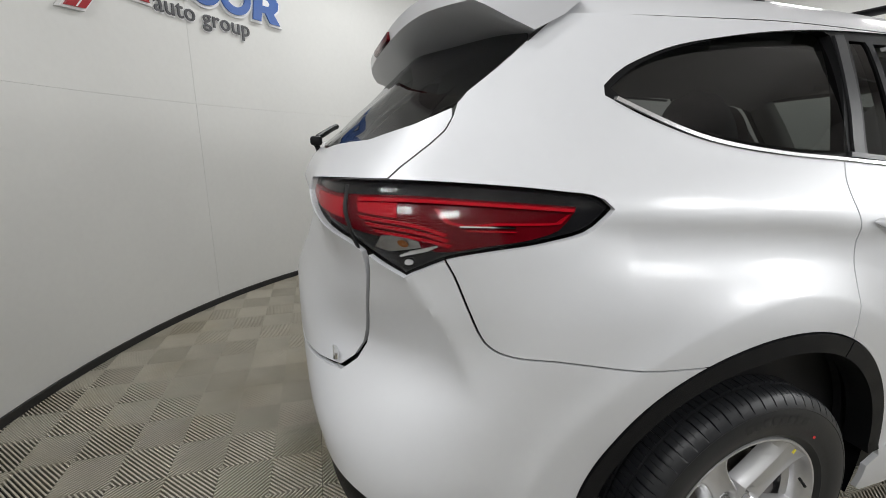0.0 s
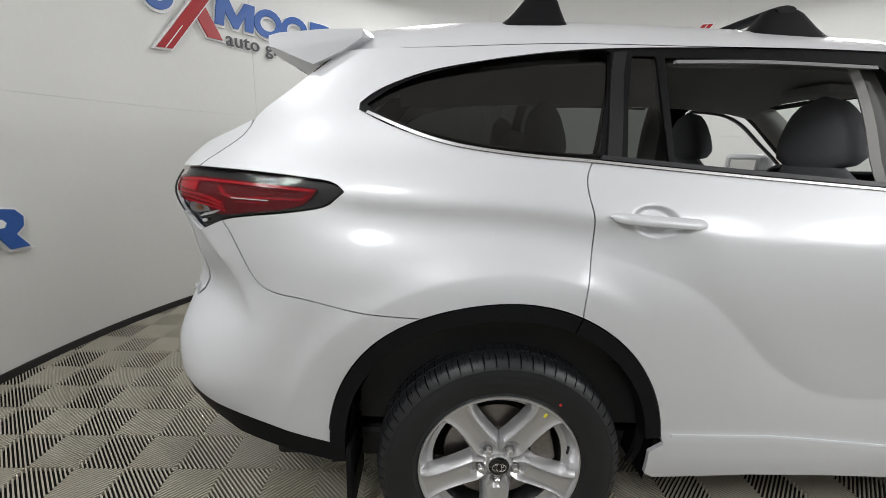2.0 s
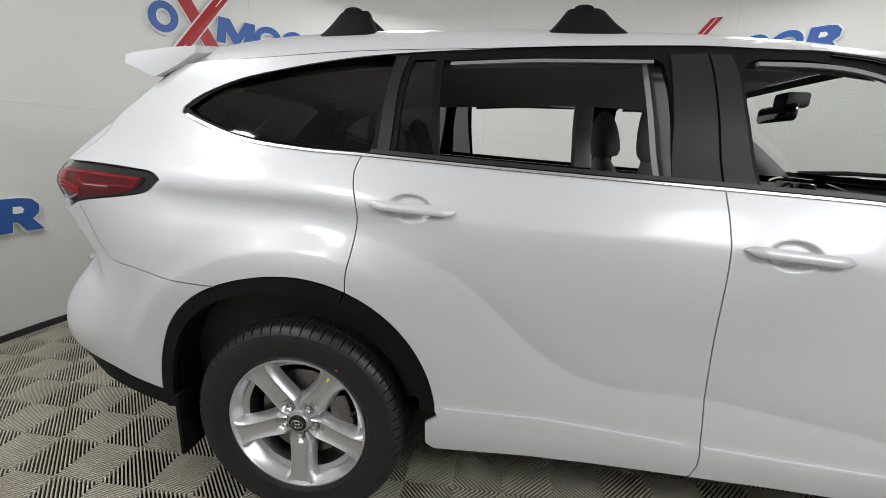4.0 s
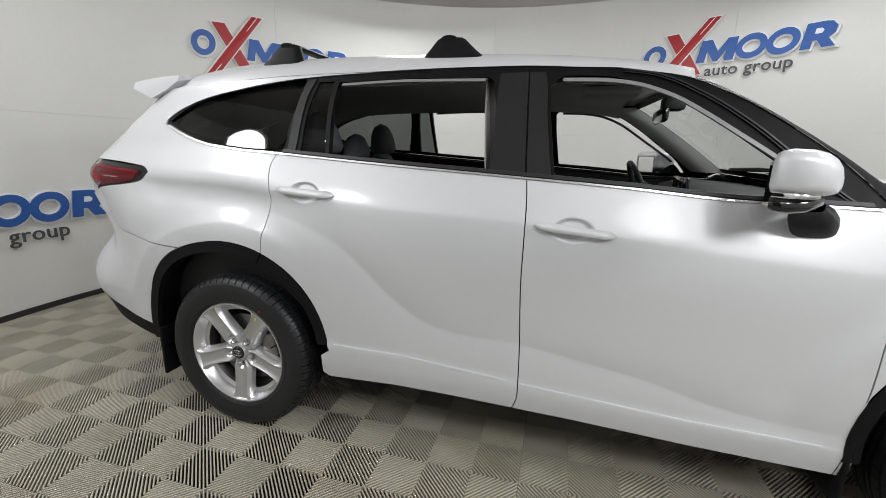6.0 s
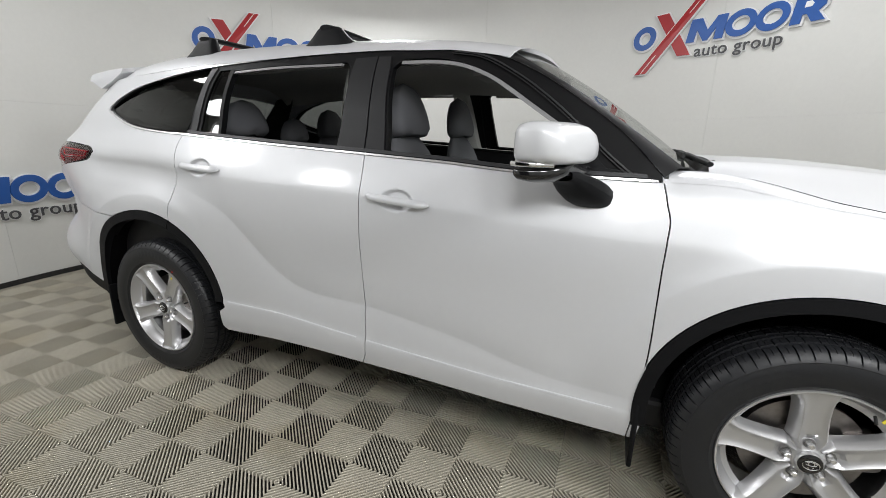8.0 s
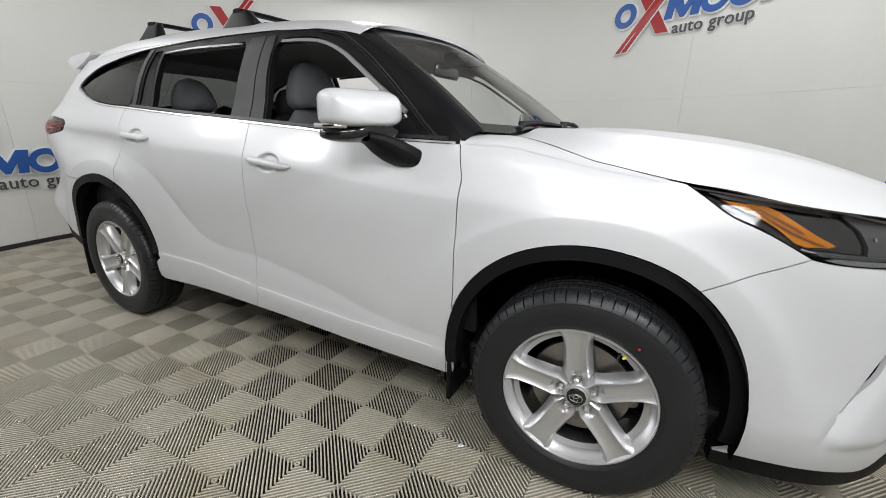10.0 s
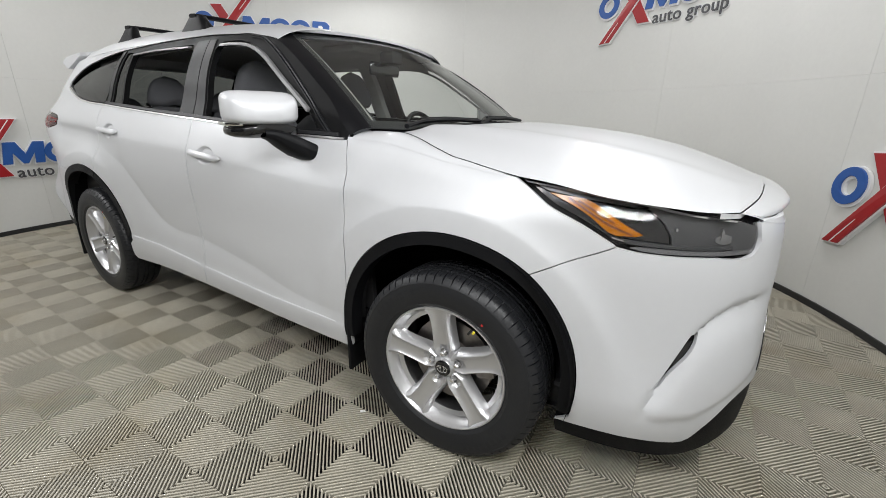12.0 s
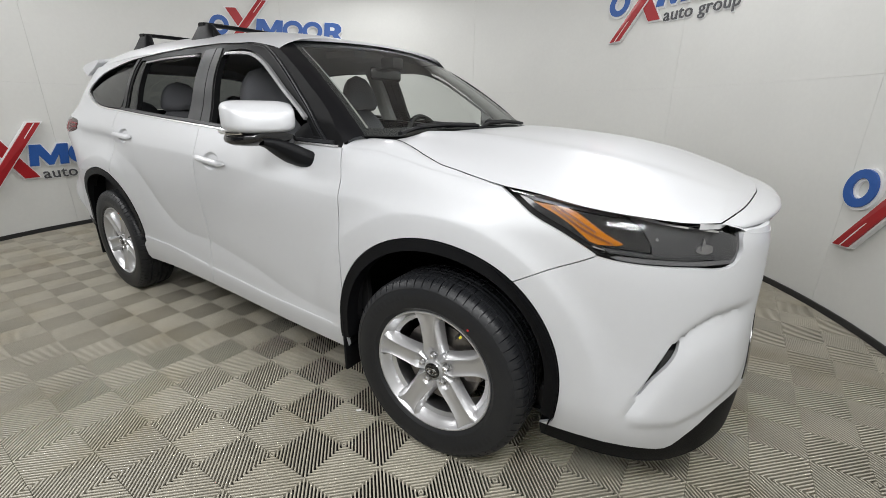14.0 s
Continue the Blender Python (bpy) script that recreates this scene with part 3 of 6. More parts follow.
# front wing
HOOD_LINE = curve([(1.13, 1.190), (1.25, 1.191), (1.41, 1.172), (1.547, 1.146), (1.638, 1.134), (1.795, 1.108)])
LAMP_REAR = curve([(1.793, 1.106), (1.847, 1.045), (1.965, 0.991), (2.062, 0.937)])
WING_SEAM = curve([(2.062, 0.934), (2.029, 0.917), (1.901, 0.860), (1.80, 0.810), (1.73, 0.778)], 0.004)
fs = clip_arch(WING_SEAM, FRONT_X, ARCH_R)
a_end = arch_angle(*fs[-1], FRONT_X)
wing_o = HOOD_LINE + LAMP_REAR + fs + arch(FRONT_X, ARCH_R, a_end, 176) + [(1.07, 0.40), (1.06, 0.295), (1.035, 0.295)] + A_SEAM[::-1]
both("front_wing", sheet(wing_o, side_place(), step=0.014, extra=flare(2.85, 25, 160)), PAINT)

# rear quarter panel
TAILGATE_SIDE = curve([(-2.371, 1.246), (-2.326, 1.304), (-2.312, 1.345), (-2.326, 1.396), (-2.29, 1.46), (-2.253, 1.526), (-2.20, 1.60)])
LAMP_TOP = curve([(-2.68, 1.228), (-2.52, 1.240), (-2.371, 1.245), (-2.171, 1.240), (-2.02, 1.229), (-1.935, 1.217), (-1.91, 1.198)])
LAMP_LOW = curve([(-1.91, 1.197), (-1.966, 1.159), (-2.06, 1.140), (-2.207, 1.122), (-2.28, 1.109), (-2.36, 1.076)])
LAMP_IN = curve([(-2.36, 1.075), (-2.416, 1.097), (-2.471, 1.128), (-2.58, 1.153), (-2.68, 1.18)])
BUMPER_SEAM = curve([(-2.285, 1.108), (-2.25, 1.03), (-2.19, 0.94), (-2.144, 0.915), (-2.007, 0.900), (-1.853, 0.879), (-1.72, 0.868), (-1.62, 0.862)], 0.004)
QWIN = curve([(-1.222, 1.288), (-1.469, 1.300), (-1.685, 1.331), (-1.85, 1.375), (-1.988, 1.421)]) + curve([(-2.0, 1.44), (-1.98, 1.474), (-1.90, 1.520), (-1.75, 1.557), (-1.48, 1.596), (-1.24, 1.615), (-0.90, 1.630)])
ROOF_EDGE = [(-2.6, 1.54), (-2.2, 1.585), (-1.9, 1.600), (-1.5, 1.622), (-0.9, 1.634), (-0.53, 1.642), (-0.15, 1.643), (0.165, 1.630), (0.273, 1.626), (0.409, 1.608), (0.535, 1.586), (0.66, 1.54)]


def roof_edge(u0, u1):
    us = np.linspace(u0, u1, max(3, int(abs(u1 - u0) / 0.04)))
    return [(float(u), float(spline(ROOF_EDGE, u))) for u in us]


bs = clip_arch(BUMPER_SEAM, 0.01, ARCH_R)
b_end = arch_angle(*bs[-1], 0.01)
quarter_o = [p for p in LAMP_TOP if p[0] > -2.371] + [p for p in LAMP_LOW if p[0] > -2.28] + bs + arch(0.01, ARCH_R, b_end, cx_end) + cs[::-1] + QWIN + roof_edge(-0.9, -2.19) + TAILGATE_SIDE[::-1]
both("quarter_panel", sheet(quarter_o, side_place(), step=0.014, extra=flare(0.0, 60, 150)), PAINT)

# rear bumper, lower lip, tailgate
BUMPER_LOW = curve([(-1.93, 0.420), (-2.09, 0.449), (-2.24, 0.490), (-2.34, 0.536), (-2.42, 0.598), (-2.6, 0.64), (-2.9, 0.645), (U_TAIL, 0.645)])
bump_o = [p for p in LAMP_IN if p[0] > -2.442][::-1] + [p for p in LAMP_LOW[::-1] if p[0] < -2.29] + bs + arch(0.01, ARCH_R, b_end, 174) + BUMPER_LOW + [(U_TAIL, 0.79), (-2.75, 0.795), (-2.507, 0.818), (-2.475, 0.848), (-2.462, 0.885), (-2.458, 0.98), (-2.448, 1.06)]
both("rear_bumper", sheet(bump_o, side_place(), step=0.014), PAINT)
lip_o = [(u, z - 0.002) for u, z in BUMPER_LOW] + [(U_TAIL, 0.50), (-2.6, 0.50), (-2.40, 0.475), (-2.29, 0.42), (-2.10, 0.380), (-1.95, 0.352)]
both("bumper_lip", sheet(lip_o, side_place(-0.004), depth=0.05), BLACK_PLASTIC, None, "black plastic lower bumper edge")
gate_o = [(U_TAIL, 0.795), (-2.75, 0.80), (-2.512, 0.823), (-2.481, 0.850), (-2.467, 0.885), (-2.463, 0.98), (-2.453, 1.06), (-2.448, 1.112)] + [p for p in LAMP_IN if p[0] < -2.455] + [(-2.70, 1.2), (-2.69, 1.222)] + [p for p in LAMP_TOP if p[0] < -2.375] + [p for p in TAILGATE_SIDE if p[1] < 1.345] + [(-2.315, 1.365), (-2.33, 1.385), (-2.39, 1.352), (-2.48, 1.318), (-2.75, 1.295), (U_TAIL, 1.288)]
part("tailgate", sheet(gate_o, side_place(), gap=0.0022), PAINT, car, "", True, 35)
part("tailgate", mirrored(sheet(gate_o, side_place(), gap=0.0022)), PAINT, car, "", True, 35)
glass_o = [(U_TAIL, 1.293), (-2.75, 1.30), (-2.48, 1.323), (-2.39, 1.357), (-2.333, 1.392), (-2.295, 1.46), (-2.26, 1.53), (-2.5, 1.575), (U_TAIL, 1.60)]


def gate_glass_place(u, z, out):
    """The rear glass leaves the body's corners at a flat angle."""
    x, y, zz = body(u, z, out - 0.004)
    us = np.interp(z, [1.30, 1.345, 1.396, 1.46, 1.526, 1.60], [-2.326, -2.312, -2.326, -2.29, -2.253, -2.20])
    sx, sy, _ = body(us, z, -0.004)
    return np.maximum(x, sx - 0.30 * np.maximum(np.abs(sy) - np.abs(y), 0)), y, zz


both("rear_window", sheet(glass_o, gate_glass_place, depth=0.004, gap=0.0), GLASS_TINT, None, "dark tinted rear glass")

# tail lamps
lamp_o = LAMP_TOP + LAMP_LOW[1:] + LAMP_IN[1:] + [(-2.70, 1.205)]
for side in both("tail_lamp", sheet(lamp_o, side_place(-0.020), depth=0.04), LAMP_BAND, None, "red and smoked tail lamp with a clear reversing light"):
    m = Matrix.Identity(4)
    flip = side.name.endswith(".001")

    def add(name, o, mat, off, depth=0.004, label=""):
        b = sheet(o, side_place(off - 0.014), step=0.02, depth=depth, gap=0.0)
        part(name, mirrored(b) if flip else b, mat, side, label, True, 35)
    b = sheet(lamp_o, side_place(-0.003), step=0.02, depth=0.010)
    part("cover_lens", mirrored(b) if flip else b, LAMP_GLASS, side, "clear outer lens", True, 60)
    add("red_lens", curve([(-2.66, 1.218), (-2.50, 1.214), (-2.43, 1.216), (-2.34, 1.219), (-2.17, 1.212), (-1.99, 1.201)]) + curve([(-1.995, 1.190), (-2.03, 1.160), (-2.08, 1.146), (-2.207, 1.130), (-2.29, 1.120), (-2.36, 1.140), (-2.43, 1.150), (-2.52, 1.165), (-2.66, 1.190)]), DARK_RED_LENS, 0.0, 0.006, "smoked red lens")
    add("gate_lens", curve([(-2.68, 1.214), (-2.47, 1.208)]) + curve([(-2.468, 1.172), (-2.60, 1.186), (-2.67, 1.200)]), RED_LENS, 0.003, label="red lens on the tailgate half")
    add("seam", [(-2.463, 1.232), (-2.458, 1.20), (-2.453, 1.165), (-2.463, 1.11), (-2.457, 1.108), (-2.446, 1.165), (-2.451, 1.20), (-2.457, 1.232)], TRIM_DARK, 0.0125, label="dark joint between the lamp halves")
    add("light_strip", curve([(-2.43, 1.213), (-2.34, 1.215), (-2.17, 1.209), (-1.995, 1.198)]) + curve([(-1.998, 1.192), (-2.17, 1.203), (-2.34, 1.209), (-2.43, 1.206)]), RED_LENS, 0.006, label="bright red light strip")
    add("light_block", curve([(-2.432, 1.204), (-2.347, 1.207)]) + curve([(-2.347, 1.181), (-2.425, 1.188)]), RED_LENS, 0.005, label="bright red light block")
    for k in range(3):
        q = 0.0115 * k
        add("light_strip", curve([(-2.425 + 0.012 * k, 1.182 - q), (-2.345, 1.176 - q), (-2.298, 1.168 - q), (-2.262, 1.155 - q * 0.9)]) + curve([(-2.270, 1.150 - q * 0.9), (-2.302, 1.1625 - q), (-2.346, 1.1705 - q), (-2.42 + 0.012 * k, 1.1765 - q)]), RED_LENS, 0.006, label="bright red light strip")
    add("light_block", curve([(-2.27, 1.199), (-2.253, 1.178), (-2.15, 1.174), (-2.04, 1.172), (-2.012, 1.186)]) + curve([(-2.006, 1.188), (-2.036, 1.168), (-2.15, 1.170), (-2.258, 1.174), (-2.277, 1.198)]), RED_LENS, 0.004, label="fine red outline")
    for q in (0.0, 0.008):
        add("light_strip", curve([(-2.235 + q, 1.170 - q), (-2.13, 1.167 - q)]) + curve([(-2.13, 1.1645 - q), (-2.235 + q, 1.1675 - q)]), CHROME if q == 0 else RED_LENS, 0.006, label="thin bright line")
    add("reversing_light", curve([(-2.418, 1.124), (-2.40, 1.142), (-2.385, 1.149), (-2.34, 1.150), (-2.322, 1.140)]) + curve([(-2.322, 1.128), (-2.345, 1.118), (-2.39, 1.117)]), ALLOY_DARK, 0.002, label="clear silvered reversing light")
    add("bulb", ellipse(-2.352, 1.136, 0.010, 0.007, 14), AMBER_DARK, 0.007, label="small amber bulb")
    for k in range(3):
        q = 0.010 * k
        add("clear_rib", [(-2.37 + q, 1.112 + q * 0.4), (-2.31 + q, 1.125 + q * 0.4), (-2.31 + q, 1.122 + q * 0.4), (-2.37 + q, 1.109 + q * 0.4)], ALLOY, 0.003, label="fine chrome rib")
    add("corner_reflector", ellipse(-2.350, 1.100, 0.008, 0.005, 12), ALLOY, 0.003, label="bright corner of the lamp")

# wheel-arch cladding, rear and front
def cladding(cx, r0, r1, a0, a1, off):
    n = 40
    outer, inner = arch(cx, r0, a0, a1, n), arch(cx, r1, a0, a1, n)
    return sheet(outer + inner[::-1], side_place(off), step=0.03, depth=0.06, gap=0.0)


both("arch_cladding", cladding(0.01, ARCH_R - 0.002, ARCH_IN, 7, cx_end - 0.3, 0.004), BLACK_PLASTIC, None, "black plastic wheel-arch cladding")
both("arch_cladding", cladding(0.01, ARCH_R - 0.002, ARCH_IN, cx_end + 0.3, 188, 0.004), BLACK_PLASTIC, None, "black plastic wheel-arch cladding")
both("arch_cladding", cladding(FRONT_X, ARCH_R - 0.002, ARCH_IN, -12, 188, 0.004), BLACK_PLASTIC, None, "black plastic wheel-arch cladding")

# front bumper
NOSE_LOW = curve([(1.93, 0.285), (2.11, 0.287), (2.28, 0.280), (2.345, 0.287), (2.40, 0.348), (2.49, 0.435), (2.56, 0.460), (2.72, 0.475), (2.9, 0.475), (U_NOSE, 0.475)])
bumper_top = curve([(2.062, 0.933), (2.13, 0.923), (2.33, 0.918), (2.447, 0.923), (2.472, 0.96), (2.475, 1.012), (2.56, 1.02), (2.9, 1.015), (U_NOSE, 1.015)])
front_o = fs[::-1] + bumper_top[1:] + NOSE_LOW[::-1] + arch(FRONT_X, ARCH_R, -13, a_end)


def nose_place(offset=0.0):
    """The bumper skin with the hollow round the fog-lamp slot pressed into it."""
    def at(u, z, out):
        # a channel that rises from the lower corner towards the grille
        line = np.interp(u, [2.14, 2.18, 2.22, 2.27, 2.32, 2.37, 2.43, 2.54, 2.9], [0.32, 0.385, 0.472, 0.577, 0.668, 0.718, 0.753, 0.773, 0.775])
        d = z - line
        w = np.clip((u - 2.15) / 0.10, 0, 1) * np.clip((2.75 - u) / 0.2, 0, 1)
        cut = np.where(d < 0, np.exp(d / 0.07), np.exp(-d / 0.010))
        low = np.clip((z - 0.34) / 0.10, 0, 1)
        foot = np.interp(u, [2.15, 2.185, 2.21, 2.24, 2.34, 2.44, 2.55, 2.65], [0.50, 0.43, 0.388, 0.378, 0.392, 0.452, 0.518, 0.62])
        fin = 0.010 / (1 + np.exp(np.clip(-(z - foot) / 0.005, -50, 50))) / (1 + np.exp(np.clip((d + 0.06) / 0.015, -50, 50)))
        return body(u, z, out + offset - 0.026 * w * cut * low * np.clip((2.62 - u) / 0.2, 0, 1) + fin * np.clip((2.62 - u) / 0.1, 0, 1) + 1e-6)
    return at


fog_o = curve([(2.216, 0.465), (2.24, 0.515), (2.275, 0.588), (2.325, 0.674)]) + curve([(2.332, 0.664), (2.322, 0.63), (2.298, 0.585), (2.262, 0.535), (2.230, 0.478)])
both("front_bumper", sheet(front_o, nose_place(), step=0.014, holes=(fog_o,)), PAINT)
lip_f = [(u, z - 0.002) for u, z in NOSE_LOW] + [(U_NOSE, 0.32), (2.62, 0.295), (2.53, 0.268), (2.44, 0.228), (2.36, 0.200), (2.28, 0.194), (2.13, 0.205), (1.94, 0.215)]
both("bumper_lip", sheet(lip_f, side_place(-0.006), depth=0.06), BLACK_PLASTIC, None, "black plastic lower bumper edge")
both("fog_slot", sheet(fog_o, nose_place(-0.026), step=0.02, depth=0.004, gap=-0.008), GLOSS_BLACK, None, "black slatted slot in the bumper corner")

# headlamps
HL_TOP = curve([(1.793, 1.108), (1.911, 1.092), (2.056, 1.064), (2.201, 1.047), (2.338, 1.034), (2.465, 1.020)])
HL_LOW = curve([(2.467, 1.015), (2.467, 0.98), (2.447, 0.926), (2.329, 0.921), (2.13, 0.926), (2.066, 0.938)])
hl_o = HL_TOP + HL_LOW + LAMP_REAR[::-1][1:]
for side in both("headlamp", sheet(hl_o, side_place(-0.0565), depth=0.03), GLOSS_BLACK, None, "black headlamp with amber reflector under a clear lens"):
    flip = side.name.endswith(".001")

    def add(name, o, mat, off, depth=0.004, label="", step=0.02, gap=0.0):
        b = sheet(o, side_place(off - 0.020), step=step, depth=depth, gap=gap)
        part(name, mirrored(b) if flip else b, mat, side, label, True, 35)
    def lens_at(u, z, out):
        foot = np.interp(u, [1.793, 1.847, 1.965, 2.062, 2.13, 2.447, 2.467], [1.106, 1.045, 0.991, 0.937, 0.924, 0.922, 0.96])
        return body(u, z, out - 0.002 - 0.22 * np.clip(z - foot, 0, 1) * np.clip((2.465 - u) / 0.12, 0, 1))
    b = sheet(hl_o, lens_at, step=0.02, depth=0.004, gap=0.003)
    part("lens", mirrored(b) if flip else b, LAMP_GLASS, side, "clear lens", True, 60)
    add("amber_reflector", curve([(1.865, 1.066), (1.93, 1.060), (1.992, 1.054), (2.035, 1.026), (2.085, 0.992), (2.138, 0.964)]) + curve([(2.12, 0.958), (2.062, 0.957), (1.985, 1.008), (1.938, 1.034), (1.89, 1.054)]), AMBER, -0.022, 0.014, "amber reflector")
    add("amber_rib", curve([(1.93, 1.056), (1.975, 1.030), (2.04, 0.992), (2.11, 0.963)]) + curve([(2.108, 0.960), (2.036, 0.987), (1.970, 1.025), (1.926, 1.052)]), AMBER_DARK, -0.019, 0.004, "darker amber rib")
    add("amber_rib", curve([(1.96, 1.051), (2.00, 1.030), (2.06, 0.995)]) + curve([(2.056, 0.991), (1.996, 1.025), (1.956, 1.047)]), AMBER_DARK, -0.019, 0.004, "darker amber rib")
    add("light_bar", curve([(1.80, 1.098), (2.00, 1.075), (2.14, 1.058), (2.25, 1.036), (2.44, 1.011)]) + curve([(2.44, 1.006), (2.25, 1.030), (2.14, 1.051), (2.00, 1.068), (1.81, 1.092)]), CHROME, -0.012, 0.012, "chrome strip")
    add("upper_bezel", curve([(1.84, 1.083), (2.00, 1.066), (2.14, 1.049)]) + curve([(2.13, 1.040), (1.99, 1.056), (1.87, 1.070)]), GREY_LENS, -0.020, 0.008, "grey inner bezel")
    panel = sheet(curve([(2.17, 1.044), (2.25, 1.027), (2.43, 1.012), (2.466, 1.002)]) + curve([(2.448, 0.928), (2.33, 0.922), (2.225, 0.932)]) + curve([(2.222, 0.962), (2.20, 1.005), (2.165, 1.036)]), lambda u, z, out: body(u, z, out - 0.046 + 0.038 * np.clip((u - 2.405) / 0.05, 0, 1)), step=0.012, depth=0.010, gap=0.0)
    part("inner_panel", mirrored(panel) if flip else panel, GREY_LENS, side, "smoked grey reflector bowl", True, 35)
    add("inner_bezel", curve([(2.08, 0.948), (2.16, 0.943), (2.30, 0.936), (2.445, 0.938)]) + curve([(2.445, 0.930), (2.30, 0.928), (2.10, 0.936)]), GREY_LENS, -0.018, 0.010, "lower lamp sill")
    add("chrome_edge", curve([(2.05, 0.955), (2.085, 0.946)]) + curve([(2.085, 0.943), (2.048, 0.951)]), CHROME, -0.012, 0.004, "bright edge")
    bz = sheet(curve([(2.12, 0.936), (2.30, 0.932), (2.445, 0.934)]) + curve([(2.459, 0.95), (2.463, 0.99), (2.463, 1.012)]) + curve([(2.470, 1.012), (2.470, 0.98), (2.458, 0.926)]) + curve([(2.33, 0.921), (2.13, 0.926), (2.10, 0.932)]), lambda u, z, out: lens_at(u, z, out - 0.007), step=0.02, depth=0.006, gap=0.0)
    part("lens_bezel", mirrored(bz) if flip else bz, BEZEL, side, "grey bezel along the lens edge", True, 35)
    add("projector", ellipse(2.385, 0.958, 0.032, 0.014, 20), ALLOY_DARK, -0.022, 0.012, "silvered projector bowl")
    add("projector_fin", [(2.377, 0.992), (2.381, 0.982), (2.386, 0.955), (2.368, 0.955), (2.373, 0.982)], ALLOY_DARK, -0.019, 0.006, "bright reflector fin")
    add("small_bulb", ellipse(2.235, 0.985, 0.004, 0.005, 10), ALLOY_DARK, -0.020, 0.006, "small round bulb")

# grille and badge plinth
both("grille", sheet([(2.62, 0.62), (2.72, 0.73), (U_NOSE, 0.75), (U_NOSE, 0.50), (2.60, 0.50)], side_place(0.003), depth=0.004, gap=0.0), GLOSS_BLACK, None, "black front grille")

# ---- bonnet, roof, windscreen ----
BON = [(1.13, 1.192), (1.25, 1.195), (1.41, 1.175), (1.547, 1.149), (1.638, 1.137), (1.795, 1.112), (1.911, 1.098), (2.056, 1.070), (2.201, 1.053), (2.338, 1.042), (2.42, 1.043), (2.5, 1.047), (2.574, 1.052), (2.70, 1.058), (2.865, 1.062), (U_NOSE, 1.063)]


def edge_in(u):
    """How far in the bonnet's side edge runs, as a share of the body's half width."""
    return np.interp(u, [1.20, 1.36, 1.46, 1.56, 1.66, 1.75], [0.81, 0.89, 0.942, 0.98, 0.996, 1.0])


MID = [(2.40, 1.215), (2.55, 1.226), (2.75, 1.238), (3.0, 1.228), (3.3, 1.193), (3.48, 1.152), (3.6, 1.115), (3.68, 1.087), (3.74, 1.066), (3.785, 1.053), (3.8, 1.05)]
# plan of the bonnet's front edge and of the header's tip, by distance from the middle
EDGE_X = [(0.0, 3.774), (0.1, 3.772), (0.2, 3.764), (0.45, 3.733), (0.60, 3.697), (0.72, 3.66), (0.80, 3.622), (0.87, 3.57)]
TIP_X = [(0.0, 3.858), (0.2, 3.847), (0.31, 3.830), (0.45, 3.795), (0.60, 3.738), (0.75, 3.66)]


def bonnet_point(u, f):
    """A point of the bonnet at side arc u, f from the right edge (-1) to the left (1)."""
    ex, ey, ez = (float(v) for v in body(u, spline(BON, u)))
    if u > 2.3:
        ex = min(ex, float(spline(EDGE_X, abs(ey))))
    f = f * float(edge_in(u))
    x = ex + 0.07 * (1 - f * f) * max(0.0, (1.55 - u) / 0.31)
    ridge = 0.014 * math.exp(-((abs(f) - 0.60) / 0.09) ** 2) * min(1, abs(ey) / 0.6) * min(1, max(0, (3.74 - ex) / 0.3))
    return (x, f * abs(ey), ez + (float(spline(MID, x)) - ez) * (1 - abs(f) ** 2.6) + ridge)


def bonnet():
    us = np.concatenate([np.linspace(1.24, 2.35, 50), np.linspace(2.37, U_NOSE, 40)])
    k = 22
    w = 2 * k + 1
    verts = [bonnet_point(u, j / k - 1) for u in us for j in range(w)]
    faces = [(i * w + j, i * w + j + 1, (i + 1) * w + j + 1, (i + 1) * w + j) for i in range(len(us) - 1) for j in range(w - 1)]
    b = raw(verts, faces)
    bmesh.ops.remove_doubles(b, verts=b.verts, dist=0.0005)
    return b


def loft(rows):
    """A surface through rows of points of equal count."""
    w = len(rows[0])
    return raw([p for r in rows for p in r], [(i * w + j, i * w + j + 1, (i + 1) * w + j + 1, (i + 1) * w + j) for i in range(len(rows) - 1) for j in range(w - 1)])


# shelf of the wing between its side and the bonnet
rows = []
for u in np.linspace(1.125, 1.75, 34):
    B = Vector([float(v) for v in body(u, np.interp(u, [p[0] for p in HOOD_LINE], [p[1] for p in HOOD_LINE]))])
    E = Vector(bonnet_point(max(u, 1.24), -1.0))
    if u < 1.24:
        E.x -= 1.24 - u
    E.y -= 0.004
    zh = float(np.interp(u, [p[0] for p in HOOD_LINE], [p[1] for p in HOOD_LINE]))
    lap = [tuple(float(v) for v in body(u, zh - d, 0.0008)) for d in (0.012, 0.004)]
    rows.append(lap + [tuple(B.lerp(E, t) + Vector((0, 0, 0.012 * math.sin(math.pi * t) * min(1, (B - E).length / 0.12) - 0.002 * t + 0.0008 * (1 - t)))) for t in (0, 0.15, 0.35, 0.6, 0.85, 1)])
both("wing_shelf", loft(rows), PAINT)
part("bonnet", bonnet(), PAINT, car, "", True, 40)


